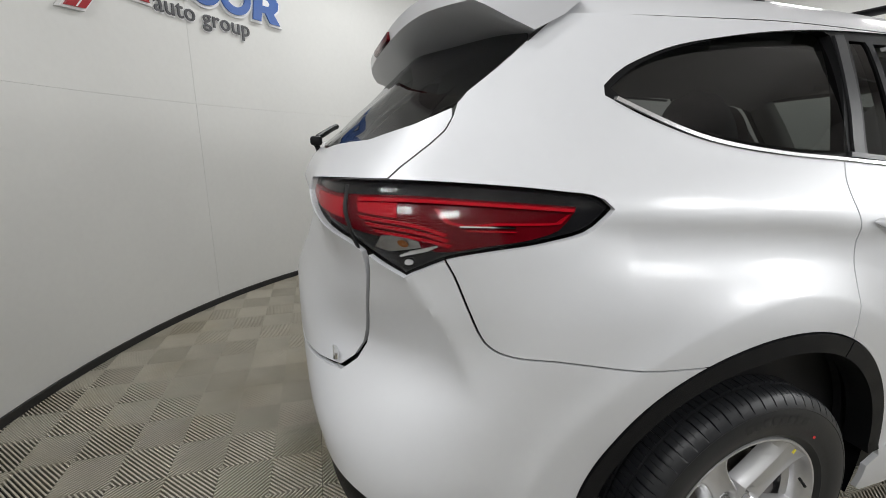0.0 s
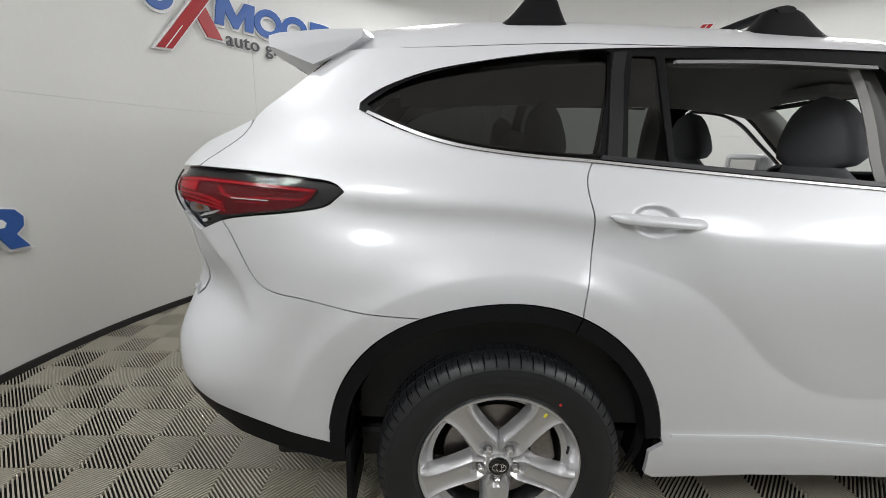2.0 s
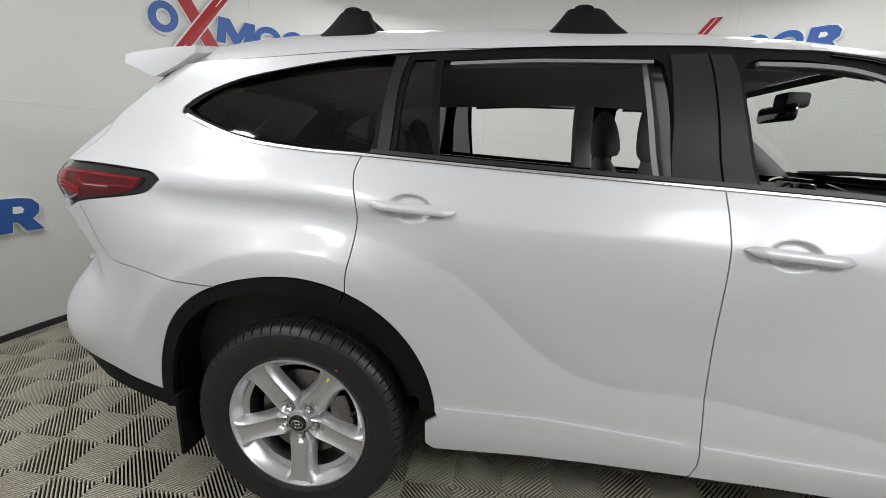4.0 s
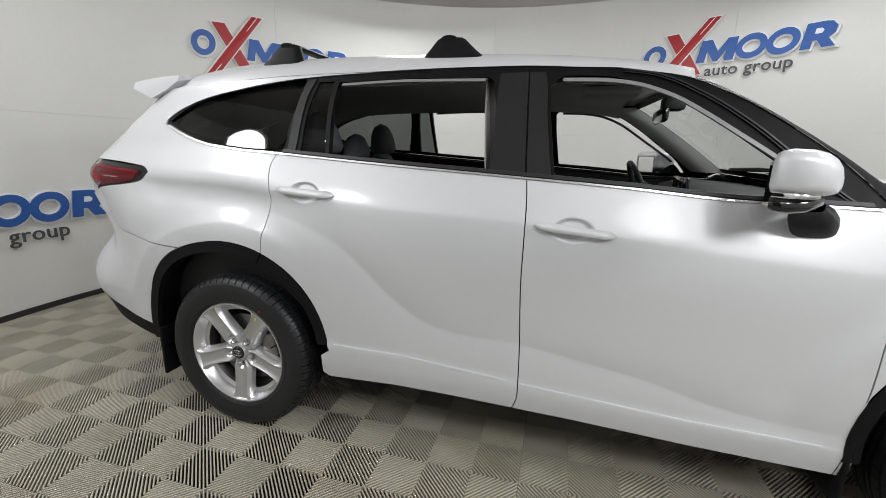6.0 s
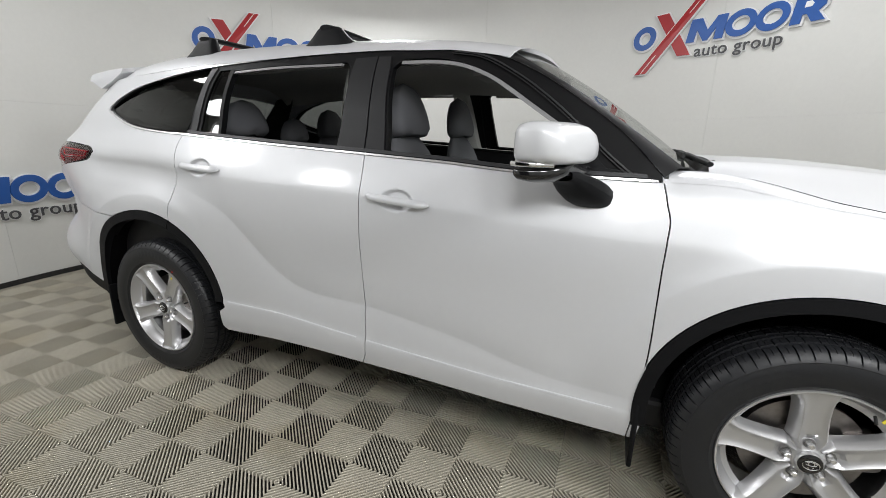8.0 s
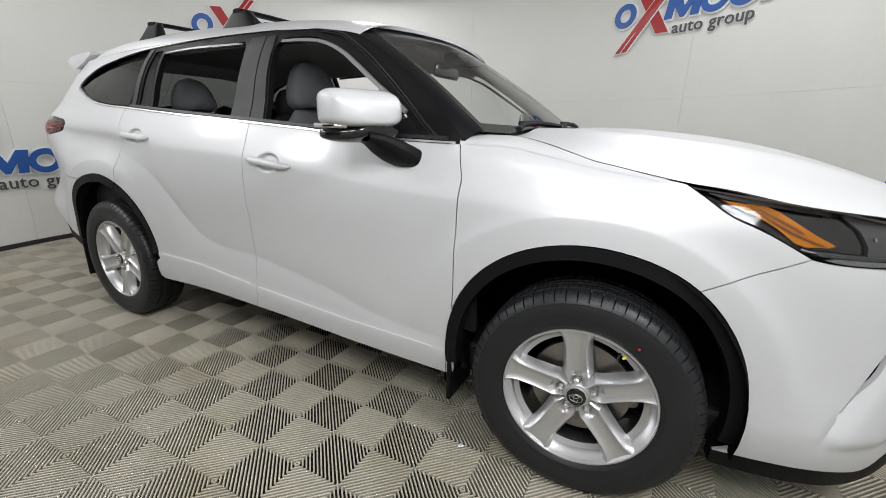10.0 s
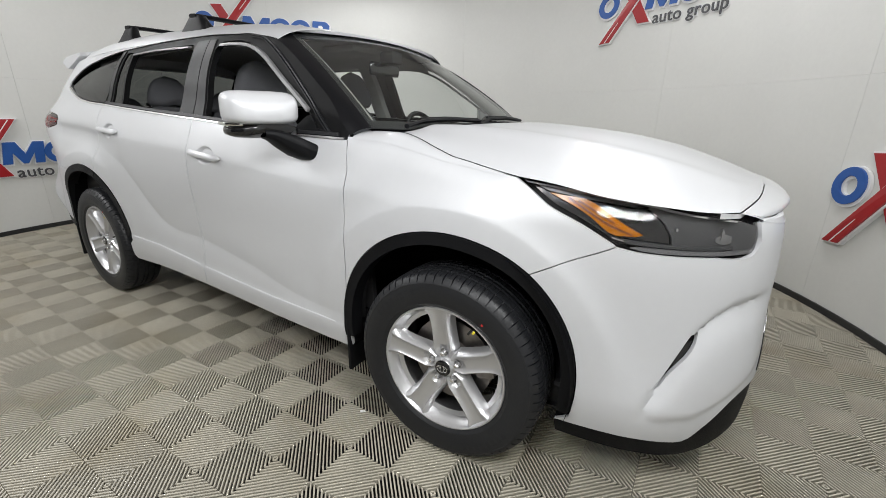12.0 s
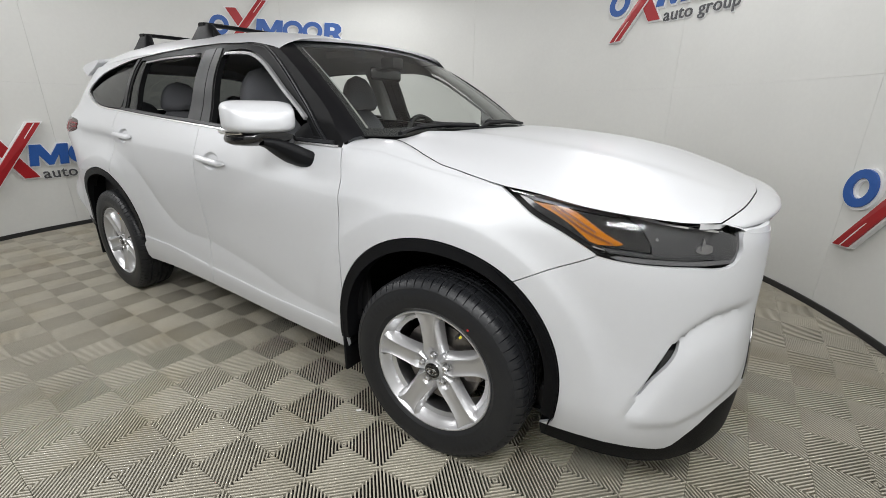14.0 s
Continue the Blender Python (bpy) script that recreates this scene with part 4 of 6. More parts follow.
def header():
    """The grille header: a shelf from the bonnet's edge forward to its tip and back to the bumper."""
    rows = []
    for u in np.linspace(2.345, U_NOSE, 60):
        low = float(np.interp(u, [2.34, 2.42, 2.465, 2.5, 2.6, U_NOSE], [1.0425, 1.0385, 1.026, 1.012, 1.000, 0.994]))
        S = Vector(bonnet_point(u, -1)) + Vector((0.003, 0, -0.003))
        B = Vector([float(v) for v in body(u, low, 0.002)])
        k = min(1, max(0, (u - 2.45) / 0.14))
        k = k * k * (3 - 2 * k)
        Q = S.lerp(B, 0.6)
        Q.x += k * max(0.0, float(spline(TIP_X, abs(Q.y))) - Q.x)
        up = Vector((0, 0, 1)) * k
        tip = Vector((1, 0, 0)) * k
        rows.append([tuple(p) for p in (S - Vector((0, 0, 0.014)), S, S.lerp(Q, 0.25) + 0.004 * up, S.lerp(Q, 0.5) + 0.008 * up, S.lerp(Q, 0.75) + 0.011 * up, S.lerp(Q, 0.92) + 0.010 * up, Q + 0.005 * up, Q - 0.004 * up - 0.002 * tip, Q - 0.012 * up - 0.010 * tip, B.lerp(Q, 0.3) - 0.006 * up, B)])
    return loft(rows)


both("grille_header", header(), PAINT, None, "", True, 60)
nose = tube([(3.832, 0.0, 0.990), (3.827, -0.12, 0.989), (3.812, -0.25, 0.987), (3.790, -0.36, 0.984), (3.775, -0.42, 0.983)], (0.016, 0.012), 10)
both("grille_bar", nose, BRIGHT_TRIM, None, "satin chrome bar under the bonnet edge")


def roof_z(x, y):
    u = arc_of(x, np.full_like(np.asarray(x, float), 1.65))
    ze = spline(ROOF_EDGE, u)
    ye = np.abs(body(u, ze)[1])
    zt = spline([(-0.75, 1.635), (-0.5, 1.68), (-0.1, 1.732), (0.56, 1.75), (1.2, 1.735), (1.5, 1.712), (1.7, 1.685), (1.9, 1.645)], x)
    return ze, ye, zt


def roof():
    xs = np.linspace(-0.46, 1.84, 60)
    ze, ye, zt = roof_z(xs, 0)
    verts, faces = [], []
    k = 16
    w = 2 * k + 1
    for i, x in enumerate(xs):
        for j in range(w):
            f = math.sin((j / k - 1) * math.pi / 2)
            # front and rear edges bow outwards in the middle
            bow = 0.06 * (1 - f * f) * (max(0, (x - 0.8)) / 1.04 - max(0, (0.2 - x)) / 0.82 * 0.6)
            verts.append((x + bow, f * ye[i], zt[i] - (zt[i] - ze[i]) * abs(f) ** 6.0))
    for i in range(len(xs) - 1):
        for j in range(w - 1):
            faces.append((i * w + j, i * w + j + 1, (i + 1) * w + j + 1, (i + 1) * w + j))
    # the front edge turns down to the windscreen
    n = len(verts)
    for q in (0.5, 1.0):
        for j in range(w):
            f = math.sin((j / k - 1) * math.pi / 2)
            a, b = Vector(verts[n - w + j]), Vector((1.912 - 0.075 * f * f, 0.618 * f, 1.650 - 0.028 * f * f))
            verts.append(tuple(a.lerp(b, q) + Vector((0.006, 0, 0.006)) * math.sin(math.pi * q)))
    for i in range(len(xs) - 1, len(xs) + 1):
        for j in range(w - 1):
            faces.append((i * w + j, i * w + j + 1, (i + 1) * w + j + 1, (i + 1) * w + j))
    return raw(verts, faces)


part("roof", roof(), PAINT, car, "", True, 40)

WS_TOP = lambda f: Vector((1.90 - 0.075 * f * f, 0.612 * f, 1.648 - 0.028 * f * f))
WS_LOW = lambda f: Vector((2.545 - 0.105 * f * f, 0.772 * f, 1.200 + 0.018 * f * f))


def windscreen(inset_f=0.0, inset_t=0.0, lift=0.0):
    verts, faces = [], []
    nf, nt = 20, 14
    for i in range(nt + 1):
        t = inset_t + (1 - 2 * inset_t) * i / nt
        for j in range(nf + 1):
            f = (2 * j / nf - 1) * (1 - inset_f)
            p = WS_TOP(f).lerp(WS_LOW(f), t)
            p += Vector((0.5, 0, 0.86)) * (0.020 * math.sin(math.pi * t) * (1 - 0.3 * f * f) + lift)
            verts.append(p)
    for i in range(nt):
        for j in range(nf):
            a = i * (nf + 1) + j
            faces.append((a, a + 1, a + nf + 2, a + nf + 1))
    return raw(verts, faces)


part("windscreen", windscreen(), GLASS_CLEAR, car, "clear windscreen", True, 60)


def screen_point(f, t, lift=0.0):
    p = WS_TOP(f).lerp(WS_LOW(f), t)
    return p + Vector((0.5, 0, 0.86)) * (0.020 * math.sin(math.pi * t) * (1 - 0.3 * f * f) + lift)


# black band printed round the edge of the windscreen
band = loft([[tuple(screen_point(f * q, t, -0.004)) for q in (0.955, 0.98, 1.0)] for f in (-1,) for t in np.linspace(0, 1, 16)])
join(band, loft([[tuple(screen_point(q, t, -0.004)) for q in (0.955, 0.98, 1.0)] for t in np.linspace(0, 1, 16)]))
for ts in ((0.0, 0.03, 0.055), (0.93, 0.965, 1.0)):
    join(band, loft([[tuple(screen_point(f, t, -0.004)) for f in np.linspace(-0.97, 0.97, 24)] for t in ts]))
part("screen_band", band, TRIM_DARK, car, "black printed windscreen border", True)

def strip(path, width, mat, off, name, label, height=0.008):
    """A thin moulding along a line on the body side."""
    p = np.array(path)
    d = np.gradient(p, axis=0)
    d /= np.linalg.norm(d, axis=1)[:, None]
    nrm = np.stack([-d[:, 1], d[:, 0]], 1) * width / 2
    o = [tuple(v) for v in p + nrm] + [tuple(v) for v in (p - nrm)[::-1]]
    return both(name, sheet(o, side_place(off), step=0.03, depth=height + 0.01, gap=0.0), mat, None, label)


# pillars, window frames and side glass
PILLAR_TOP = [(-0.90, 1.631), (-0.53, 1.640), (-0.15, 1.641), (0.165, 1.628), (0.273, 1.624)]
A_OUT = curve([(0.273, 1.624), (0.409, 1.606), (0.535, 1.584), (0.679, 1.524), (0.851, 1.427), (1.004, 1.319), (1.115, 1.195)])
A_GAP = curve([(0.302, 1.618), (0.438, 1.595), (0.592, 1.524), (0.729, 1.439), (0.856, 1.339), (0.956, 1.246), (1.015, 1.196)])
frame_o = QWIN[:-1] + PILLAR_TOP + A_OUT[1:] + belt_between(1.10, -1.20)
Q_HOLE = curve([(-1.980, 1.436), (-1.938, 1.491), (-1.75, 1.5565), (-1.532, 1.592), (-1.330, 1.609)]) + curve([(-1.30, 1.600), (-1.262, 1.505), (-1.215, 1.308)]) + curve([(-1.23, 1.306), (-1.442, 1.314), (-1.649, 1.340), (-1.839, 1.384), (-1.945, 1.419)])
R_FIX = curve([(-1.215, 1.592), (-1.135, 1.594)]) + curve([(-1.122, 1.58), (-0.980, 1.29)]) + curve([(-0.985, 1.284), (-1.11, 1.290)]) + curve([(-1.115, 1.30), (-1.19, 1.50), (-1.215, 1.585)])
R_OPEN = curve([(-1.098, 1.590), (-0.70, 1.600), (-0.30, 1.598)]) + curve([(-0.268, 1.58), (-0.235, 1.48), (-0.20, 1.248)]) + curve([(-0.22, 1.242), (-0.60, 1.262), (-0.960, 1.284)])
F_OPEN = curve([(0.0, 1.56), (0.04, 1.592), (0.10, 1.597), (0.26, 1.588), (0.42, 1.545), (0.60, 1.450), (0.74, 1.360), (0.86, 1.275), (0.93, 1.210)]) + curve([(0.92, 1.195), (0.50, 1.200), (0.06, 1.228)]) + curve([(0.045, 1.24), (0.01, 1.45)])
rows = []
for k, (u, z) in enumerate(A_OUT):
    t = k / (len(A_OUT) - 1)
    a = Vector([float(v) for v in body(u, z, -0.006 * (1 - min(1, 4 * t)) - 1e-6)]) - Vector((0, 0, 0.008 * (1 - min(1, 4 * t))))
    b = screen_point(-1.0, max(0, min(1, (t - 0.12) / 0.88)), 0.0)
    rows.append([tuple(a.lerp(b, q) + Vector((0.35, -0.5, 0.6)) * 0.010 * min(1, 4 * t) * math.sin(math.pi * q)) for q in (0, 0.2, 0.4, 0.6, 0.8, 1)])
both("windscreen_pillar", loft(rows), A_PILLAR, None, "satin black windscreen pillar")
frame_bm = sheet(frame_o, side_place(-0.006), step=0.035, depth=0.03, gap=0.0, holes=(Q_HOLE, R_FIX, R_OPEN, F_OPEN))
F_WIDE = curve([(0.0, 1.57), (0.04, 1.605), (0.12, 1.611), (0.28, 1.602), (0.45, 1.562), (0.63, 1.470), (0.77, 1.378), (0.89, 1.290), (0.95, 1.215)]) + curve([(0.94, 1.195), (0.50, 1.200), (0.06, 1.228)]) + curve([(0.045, 1.24), (0.01, 1.45)])
part("window_frame", frame_bm, FRAME_BLACK, car, "satin black window frames and pillars", True, 35)
part("window_frame", mirrored(sheet(frame_o, side_place(-0.006), step=0.035, depth=0.03, gap=0.0, holes=(Q_HOLE, R_FIX, R_OPEN, F_WIDE))), FRAME_BLACK, car, "satin black window frames and pillars", True, 35)
for o in ([(-0.214, 1.236), (-0.222, 1.40), (-0.240, 1.565), (-0.245, 1.612), (-0.112, 1.616), (-0.101, 1.547), (-0.085, 1.40), (-0.069, 1.230)],
          [(-0.061, 1.229), (-0.077, 1.40), (-0.093, 1.547), (-0.104, 1.614), (-0.030, 1.612), (-0.014, 1.56), (-0.004, 1.45), (0.020, 1.30), (0.036, 1.224)],
          [(-1.180, 1.300), (-1.225, 1.42), (-1.268, 1.53), (-1.290, 1.600), (-1.245, 1.606), (-1.225, 1.53), (-1.180, 1.42), (-1.135, 1.296)]):
    both("pillar_panel", sheet(o, side_place(0.0), step=0.035, depth=0.008, gap=0.0), PILLAR, None, "satin black pillar panel")
strip(curve([(-2.250, 1.524), (-2.235, 1.545), (-2.222, 1.572), (-2.212, 1.596)]), 0.005, RUBBER, 0.0006, "spoiler_joint", "dark joint beside the roof spoiler")
strip(A_GAP, 0.006, RUBBER, 0.001, "door_seal", "black rubber door seal")
strip([(u - 0.008, z - 0.008) for u, z in A_GAP], 0.004, PILLAR, 0.002, "seal_edge", "thin edge of the door frame")
both("quarter_glass", sheet(Q_HOLE, lambda u, z, out: body(u, z, out - 0.012 - 0.115 * (z - 1.42)), depth=0.004, gap=-0.004), GLASS_TINT, None, "dark tinted quarter glass")
both("door_glass", sheet(R_FIX, side_place(-0.012), depth=0.004, gap=-0.004), GLASS_TINT, None, "dark tinted fixed glass")


strip([(u, z + 0.003) for u, z in belt_between(-1.96, 1.09)], 0.0072, BRIGHT_TRIM, 0.006, "belt_moulding", "thin chrome belt moulding")
# proud bead added on the sill fold to shape its thin highlight
for part_of in ([p for p in SILL if p[0] < -0.075], [p for p in SILL if -0.03 < p[0] < 0.985]):
    strip(part_of, 0.006, PAINT, 0.0025, "sill_highlight_bead", "added bead for the highlight along the lower door fold")
strip([(u, z + 0.016) for u, z in belt_between(-1.20, 1.06)], 0.012, RUBBER, 0.004, "belt_seal", "black rubber window seal")
strip(curve([(-1.06, 1.577), (-0.70, 1.588), (-0.31, 1.585)]), 0.011, GREY_TRIM, 0.010, "rain_deflector", "grey window edge trim")
strip(curve([(0.05, 1.579), (0.24, 1.573), (0.35, 1.557), (0.48, 1.512), (0.592, 1.452), (0.683, 1.397), (0.80, 1.325), (0.87, 1.278)]), 0.014, GREY_TRIM, 0.010, "rain_deflector", "grey window edge trim")

# dark inner shell behind the panel gaps
shell_o = [(U_TAIL, 0.40), (U_TAIL, 1.29), (-2.37, 1.30), (-2.3, 1.45), (-2.2, 1.58), (-2.02, 1.6), (-2.05, 1.40), (-1.70, 1.30)] + belt_between(-1.4, 1.1) + [(1.40, 1.17), (1.80, 1.09), (2.3, 1.0), (2.6, 0.95), (U_NOSE, 0.95), (U_NOSE, 0.25), (2.0, 0.25), (1.1, 0.28), (-0.9, 0.30), (-1.8, 0.38)]
holes = [arch(0.01, ARCH_IN + 0.02, -20, 200, 40), arch(FRONT_X, ARCH_IN + 0.02, -20, 200, 40)]
both("inner_shell", sheet(shell_o, side_place(-0.080), step=0.06, depth=0.02, gap=0.0, holes=[inset(dense(h, 0.05), 0.0) for h in holes]), TRIM_DARK, None, "dark inner body shell")


# ---- wheels ----
def tyre_mesh():
    """Tyre with rounded side walls, four ribs parted by grooves, and cuts across the shoulder ribs."""
    wall = [(0.244, 0.078), (0.248, 0.096), (0.258, 0.105), (0.266, 0.110), (0.270, 0.1098), (0.285, 0.1145), (0.310, 0.1175), (0.332, 0.1160), (0.341, 0.1140), (0.343, 0.1148), (0.348, 0.1126), (0.357, 0.1065), (0.366, 0.0985), (0.3715, 0.0900), (0.3745, 0.0800)]
    tread = [(0.3757, 0.0690), (0.3757, 0.0600), (0.3680, 0.0590), (0.3680, 0.0510), (0.3765, 0.0500), (0.3768, 0.0350), (0.3772, 0.0180), (0.3690, 0.0170), (0.3690, 0.0080), (0.3775, 0.0070)]
    prof = wall + tread
    prof = prof + [(r, -y) for r, y in prof[::-1]]
    blocks, k = 64, len(prof)
    steps = [(0.0, 0), (0.015, 1), (0.11, 1), (0.125, 0), (0.54, 0), (0.55, 2), (0.58, 2), (0.59, 0)]
    verts, faces = [], []
    for i in range(blocks):
        for part_of, kind in steps:
            a = 2 * math.pi * (i + part_of) / blocks
            for r, y in prof:
                side = abs(y) > 0.058 and r > 0.355
                cut = 0.0
                if kind == 1 and side:
                    cut = 0.010 * min(1, (r - 0.350) / 0.014)
                elif kind == 2 and side and r > 0.368:
                    cut = 0.0025
                elif kind and not side and r > 0.3755 and abs(y) < 0.055:
                    cut = 0.004
                verts.append(((r - cut) * math.sin(a), -y, (r - cut) * math.cos(a)))
    n = blocks * len(steps)
    for i in range(n):
        j = (i + 1) % n
        for q in range(k - 1):
            faces.append((i * k + q, i * k + q + 1, j * k + q + 1, j * k + q))
    return raw(verts, faces)


def rim_mesh():
    lip = [(0.205, -0.050), (0.222, -0.058), (0.229, -0.078), (0.237, -0.086), (0.2405, -0.098), (0.2435, -0.1035), (0.2485, -0.1035), (0.2505, -0.098), (0.2485, -0.080), (0.246, -0.06)]
    return lathe(lip, 96)


def spoke_mesh():
    """One broad spoke: a shallow flat face between bevelled edges, with a scoop round the wheel nut at its root."""
    rs = [0.040, 0.050, 0.058, 0.066, 0.074, 0.082, 0.092, 0.105, 0.130, 0.160, 0.190, 0.212, 0.228, 0.240]
    verts, faces = [], []
    cols = [-1.0, -0.92, -0.84, -0.76, -0.68, -0.62, -0.5, -0.34, -0.2, -0.07, 0.07, 0.2, 0.34, 0.5, 0.62, 0.68, 0.76, 0.84, 0.92, 1.0]
    drop = {1.0: 0.045, 0.92: 0.026, 0.84: 0.015, 0.76: 0.007, 0.68: 0.001, 0.62: 0.0, 0.5: 0.005, 0.34: 0.0085, 0.2: 0.0095, 0.07: 0.0097}
    w = len(cols)
    for r in rs:
        h = float(np.interp(r, [0.04, 0.074, 0.10, 0.15, 0.19, 0.215, 0.24], [0.031, 0.053, 0.050, 0.047, 0.049, 0.055, 0.071]))
        y = float(np.interp(r, [0.04, 0.08, 0.15, 0.21, 0.24], [-0.080, -0.084, -0.090, -0.097, -0.101]))
        for c in cols:
            d = drop[abs(c)] * min(1, 0.35 + (r - 0.04) / 0.05)
            if r > 0.225 and abs(c) > 0.7:
                d *= 0.55
            # hollow round the nut, open towards the hub
            q = math.hypot(c * h / 0.0185, (r - 0.060) / (0.026 if r > 0.060 else 0.05))
            d += 0.011 * max(0.0, min(1.0, (1.25 - q) / 0.35))
            verts.append((c * h, y + d, r))
    for i in range(len(rs) - 1):
        for j in range(w - 1):
            faces.append((i * w + j, i * w + j + 1, (i + 1) * w + j + 1, (i + 1) * w + j))
    return raw(verts, faces)


def shared(name, bm, mat, smooth=True, sharp=35):
    bmesh.ops.recalc_face_normals(bm, faces=bm.faces)
    me = bpy.data.meshes.new(name)
    bm.to_mesh(me)
    bm.free()
    me.materials.append(mat)
    if smooth:
        me.polygons.foreach_set("use_smooth", [True] * len(me.polygons))
        me.set_sharp_from_angle(angle=radians(sharp))
    return me


TYRE_ME = shared("tyre", tyre_mesh(), RUBBER, True, 25)
LIP_ME = shared("rim", rim_mesh(), ALLOY)
BARREL_ME = shared("rim_barrel", lathe([(0.246, -0.06), (0.228, -0.03), (0.215, 0.02), (0.225, 0.09), (0.246, 0.105)], 72), ALLOY_DARK)
SPOKE_ME = shared("spoke", spoke_mesh(), ALLOY, True, 20)
HUB_ME = shared("hub", lathe([(0.0, -0.089), (0.034, -0.089), (0.036, -0.086), (0.037, -0.078), (0.048, -0.070), (0.070, -0.066), (0.082, -0.04), (0.0, -0.04)], 48), ALLOY)
CAP_ME = shared("hub_cap", lathe([(0.0, -0.0945), (0.026, -0.0945), (0.031, -0.092), (0.032, -0.088)], 40), GLOSS_BLACK)
NUT_ME = shared("wheel_nut", lathe([(0.0, -0.090), (0.007, -0.090), (0.0095, -0.087), (0.0105, -0.068)], 6), BRIGHT_TRIM, False)
# darker disc behind each nut, colouring in the shade of its recess
NUT_SHADE_ME = shared("nut_shade", lathe([(0.0, -0.0715), (0.0125, -0.0715), (0.0145, -0.0735), (0.0155, -0.068)], 20), ALLOY_DARK)
DISC_ME = shared("brake_disc", lathe([(0.06, -0.035), (0.085, -0.03), (0.09, -0.018), (0.168, -0.018), (0.168, 0.006), (0.06, 0.006)], 64), STEEL)
VALVE_ME = shared("valve", tube([(0.0, -0.085, 0.0), (0.0, -0.108, -0.012)], 0.004, 8), TRIM_DARK)


def emblem():
    bm = tube([(0.021 * math.cos(a), -0.0955, 0.0145 * math.sin(a)) for a in np.linspace(0, 2 * math.pi, 28, endpoint=False)], 0.0016, 6, True)
    join(bm, tube([(0.0075 * math.cos(a), -0.0955, 0.0145 * math.sin(a)) for a in np.linspace(0, 2 * math.pi, 20, endpoint=False)], 0.0014, 6, True))
    return join(bm, tube([(0.014 * math.cos(a), -0.0955, 0.005 + 0.006 * math.sin(a)) for a in np.linspace(0, 2 * math.pi, 20, endpoint=False)], 0.0014, 6, True))


EMBLEM_ME = shared("emblem", emblem(), CHROME)


def bar_arc(r0, r1, a0, a1, y):
    """A flat printed bar on the tyre's side wall."""
    n = max(2, int(abs(a1 - a0) / 3))
    verts, faces = [], []
    for i in range(n + 1):
        a = radians(a0 + (a1 - a0) * i / n)
        for r in (r0, r1):
            verts.append((r * math.sin(a), y(r), r * math.cos(a)))
    for i in range(n):
        faces.append((2 * i, 2 * i + 1, 2 * i + 3, 2 * i + 2))
    return raw(verts, faces)


WALL_Y = lambda r: -float(np.interp(r, [0.258, 0.270, 0.285, 0.310, 0.332, 0.348], [0.105, 0.1098, 0.1145, 0.1175, 0.116, 0.1126])) - 0.0016
MARKS_ME = []
for start in (-52, 128):
    for k in range(8):
        a = start + k * 5.0
        MARKS_ME.append(shared("sidewall_bar", bar_arc(0.303, 0.325, a, a + 3.0, WALL_Y), RUBBER_PRINT))


def wheel(x, side, spin, left, steer):
    hub = new("wheel")
    hub.parent = car
    hub.matrix_basis = Matrix.Translation((x, side * 0.830, HUB_Z + 0.0047 * x)) @ Matrix.Rotation(radians(steer) + (math.pi if left else 0), 4, "Z")

    def put(name, me, turn=0.0, shift=(0, 0, 0), label=""):
        o = new(name, me)
        o.parent = hub
        o.matrix_basis = Matrix.Rotation(radians(turn), 4, "Y") @ Matrix.Translation(shift)
        if label:
            tagged(o, label)
        return o
    put("tyre", TYRE_ME, 0, label="black road tyre with fine tread")
    put("rim", LIP_ME)
    put("rim_barrel", BARREL_ME, label="dull inner rim")
    put("brake_disc", DISC_ME, label="steel brake disc")
    put("hub", HUB_ME)
    put("hub_cap", CAP_ME, label="black centre cap")
    put("emblem", EMBLEM_ME, label="small oval chrome emblem")
    for k in range(5):
        put("spoke", SPOKE_ME, spin + 72 * k)
        put("nut_shade", NUT_SHADE_ME, spin + 72 * k, (0, 0, 0.057), "darker disc for the shade round a wheel nut")
        put("wheel_nut", NUT_ME, spin + 72 * k, (0, 0, 0.057))
    put("valve", VALVE_ME, spin + 36, (0, 0, 0.222))
    for me in MARKS_ME:
        put("sidewall_bar", me, spin, label="raised sidewall lettering bar")
    part("caliper", box(-0.06, 0.06, -0.05, 0.04, 0.105, 0.185, 0.015, 2, Matrix.Rotation(radians(75 if not left else -75), 4, "Y")), STEEL, hub, "cast brake caliper", True)
    if not left:
        dot = bmesh.new()
        bmesh.ops.create_cone(dot, cap_ends=True, segments=16, radius1=0.004, radius2=0.004, depth=0.002, matrix=Matrix.Translation((0.285 * math.sin(radians(34)), -0.1175, 0.285 * math.cos(radians(34)))) @ Matrix.Rotation(radians(90), 4, "X"))
        part("paint_dot", dot, RED_DOT, hub, "small red paint dot")
        part("sticker", box(-0.004, 0.004, -0.1045, -0.1025, 0.221, 0.234, 0, 1, Matrix.Rotation(radians(33), 4, "Y")), YELLOW, hub, "small yellow sticker on the rim")
    return hub


for x, spin, steer in ((REAR_X + 0.028, 36, 0), (FRONT_X + 0.006, -6, 3)):
    wheel(x, -1, spin, False, steer)
    wheel(x, 1, spin + 9, True, steer)


# wheel wells
def well(cx):
    verts, faces = [], []
    n = 28
    for i in range(n + 1):
        a = radians(-15 + 210 * i / n)
        for y in (-0.90, -0.50):
            verts.append((cx + 0.472 * math.cos(a), y, 0.425 + 0.472 * math.sin(a)))
    for i in range(n):
        faces.append((2 * i, 2 * i + 1, 2 * i + 3, 2 * i + 2))
    faces.append(tuple(2 * i + 1 for i in range(n + 1)))
    return raw(verts, faces)


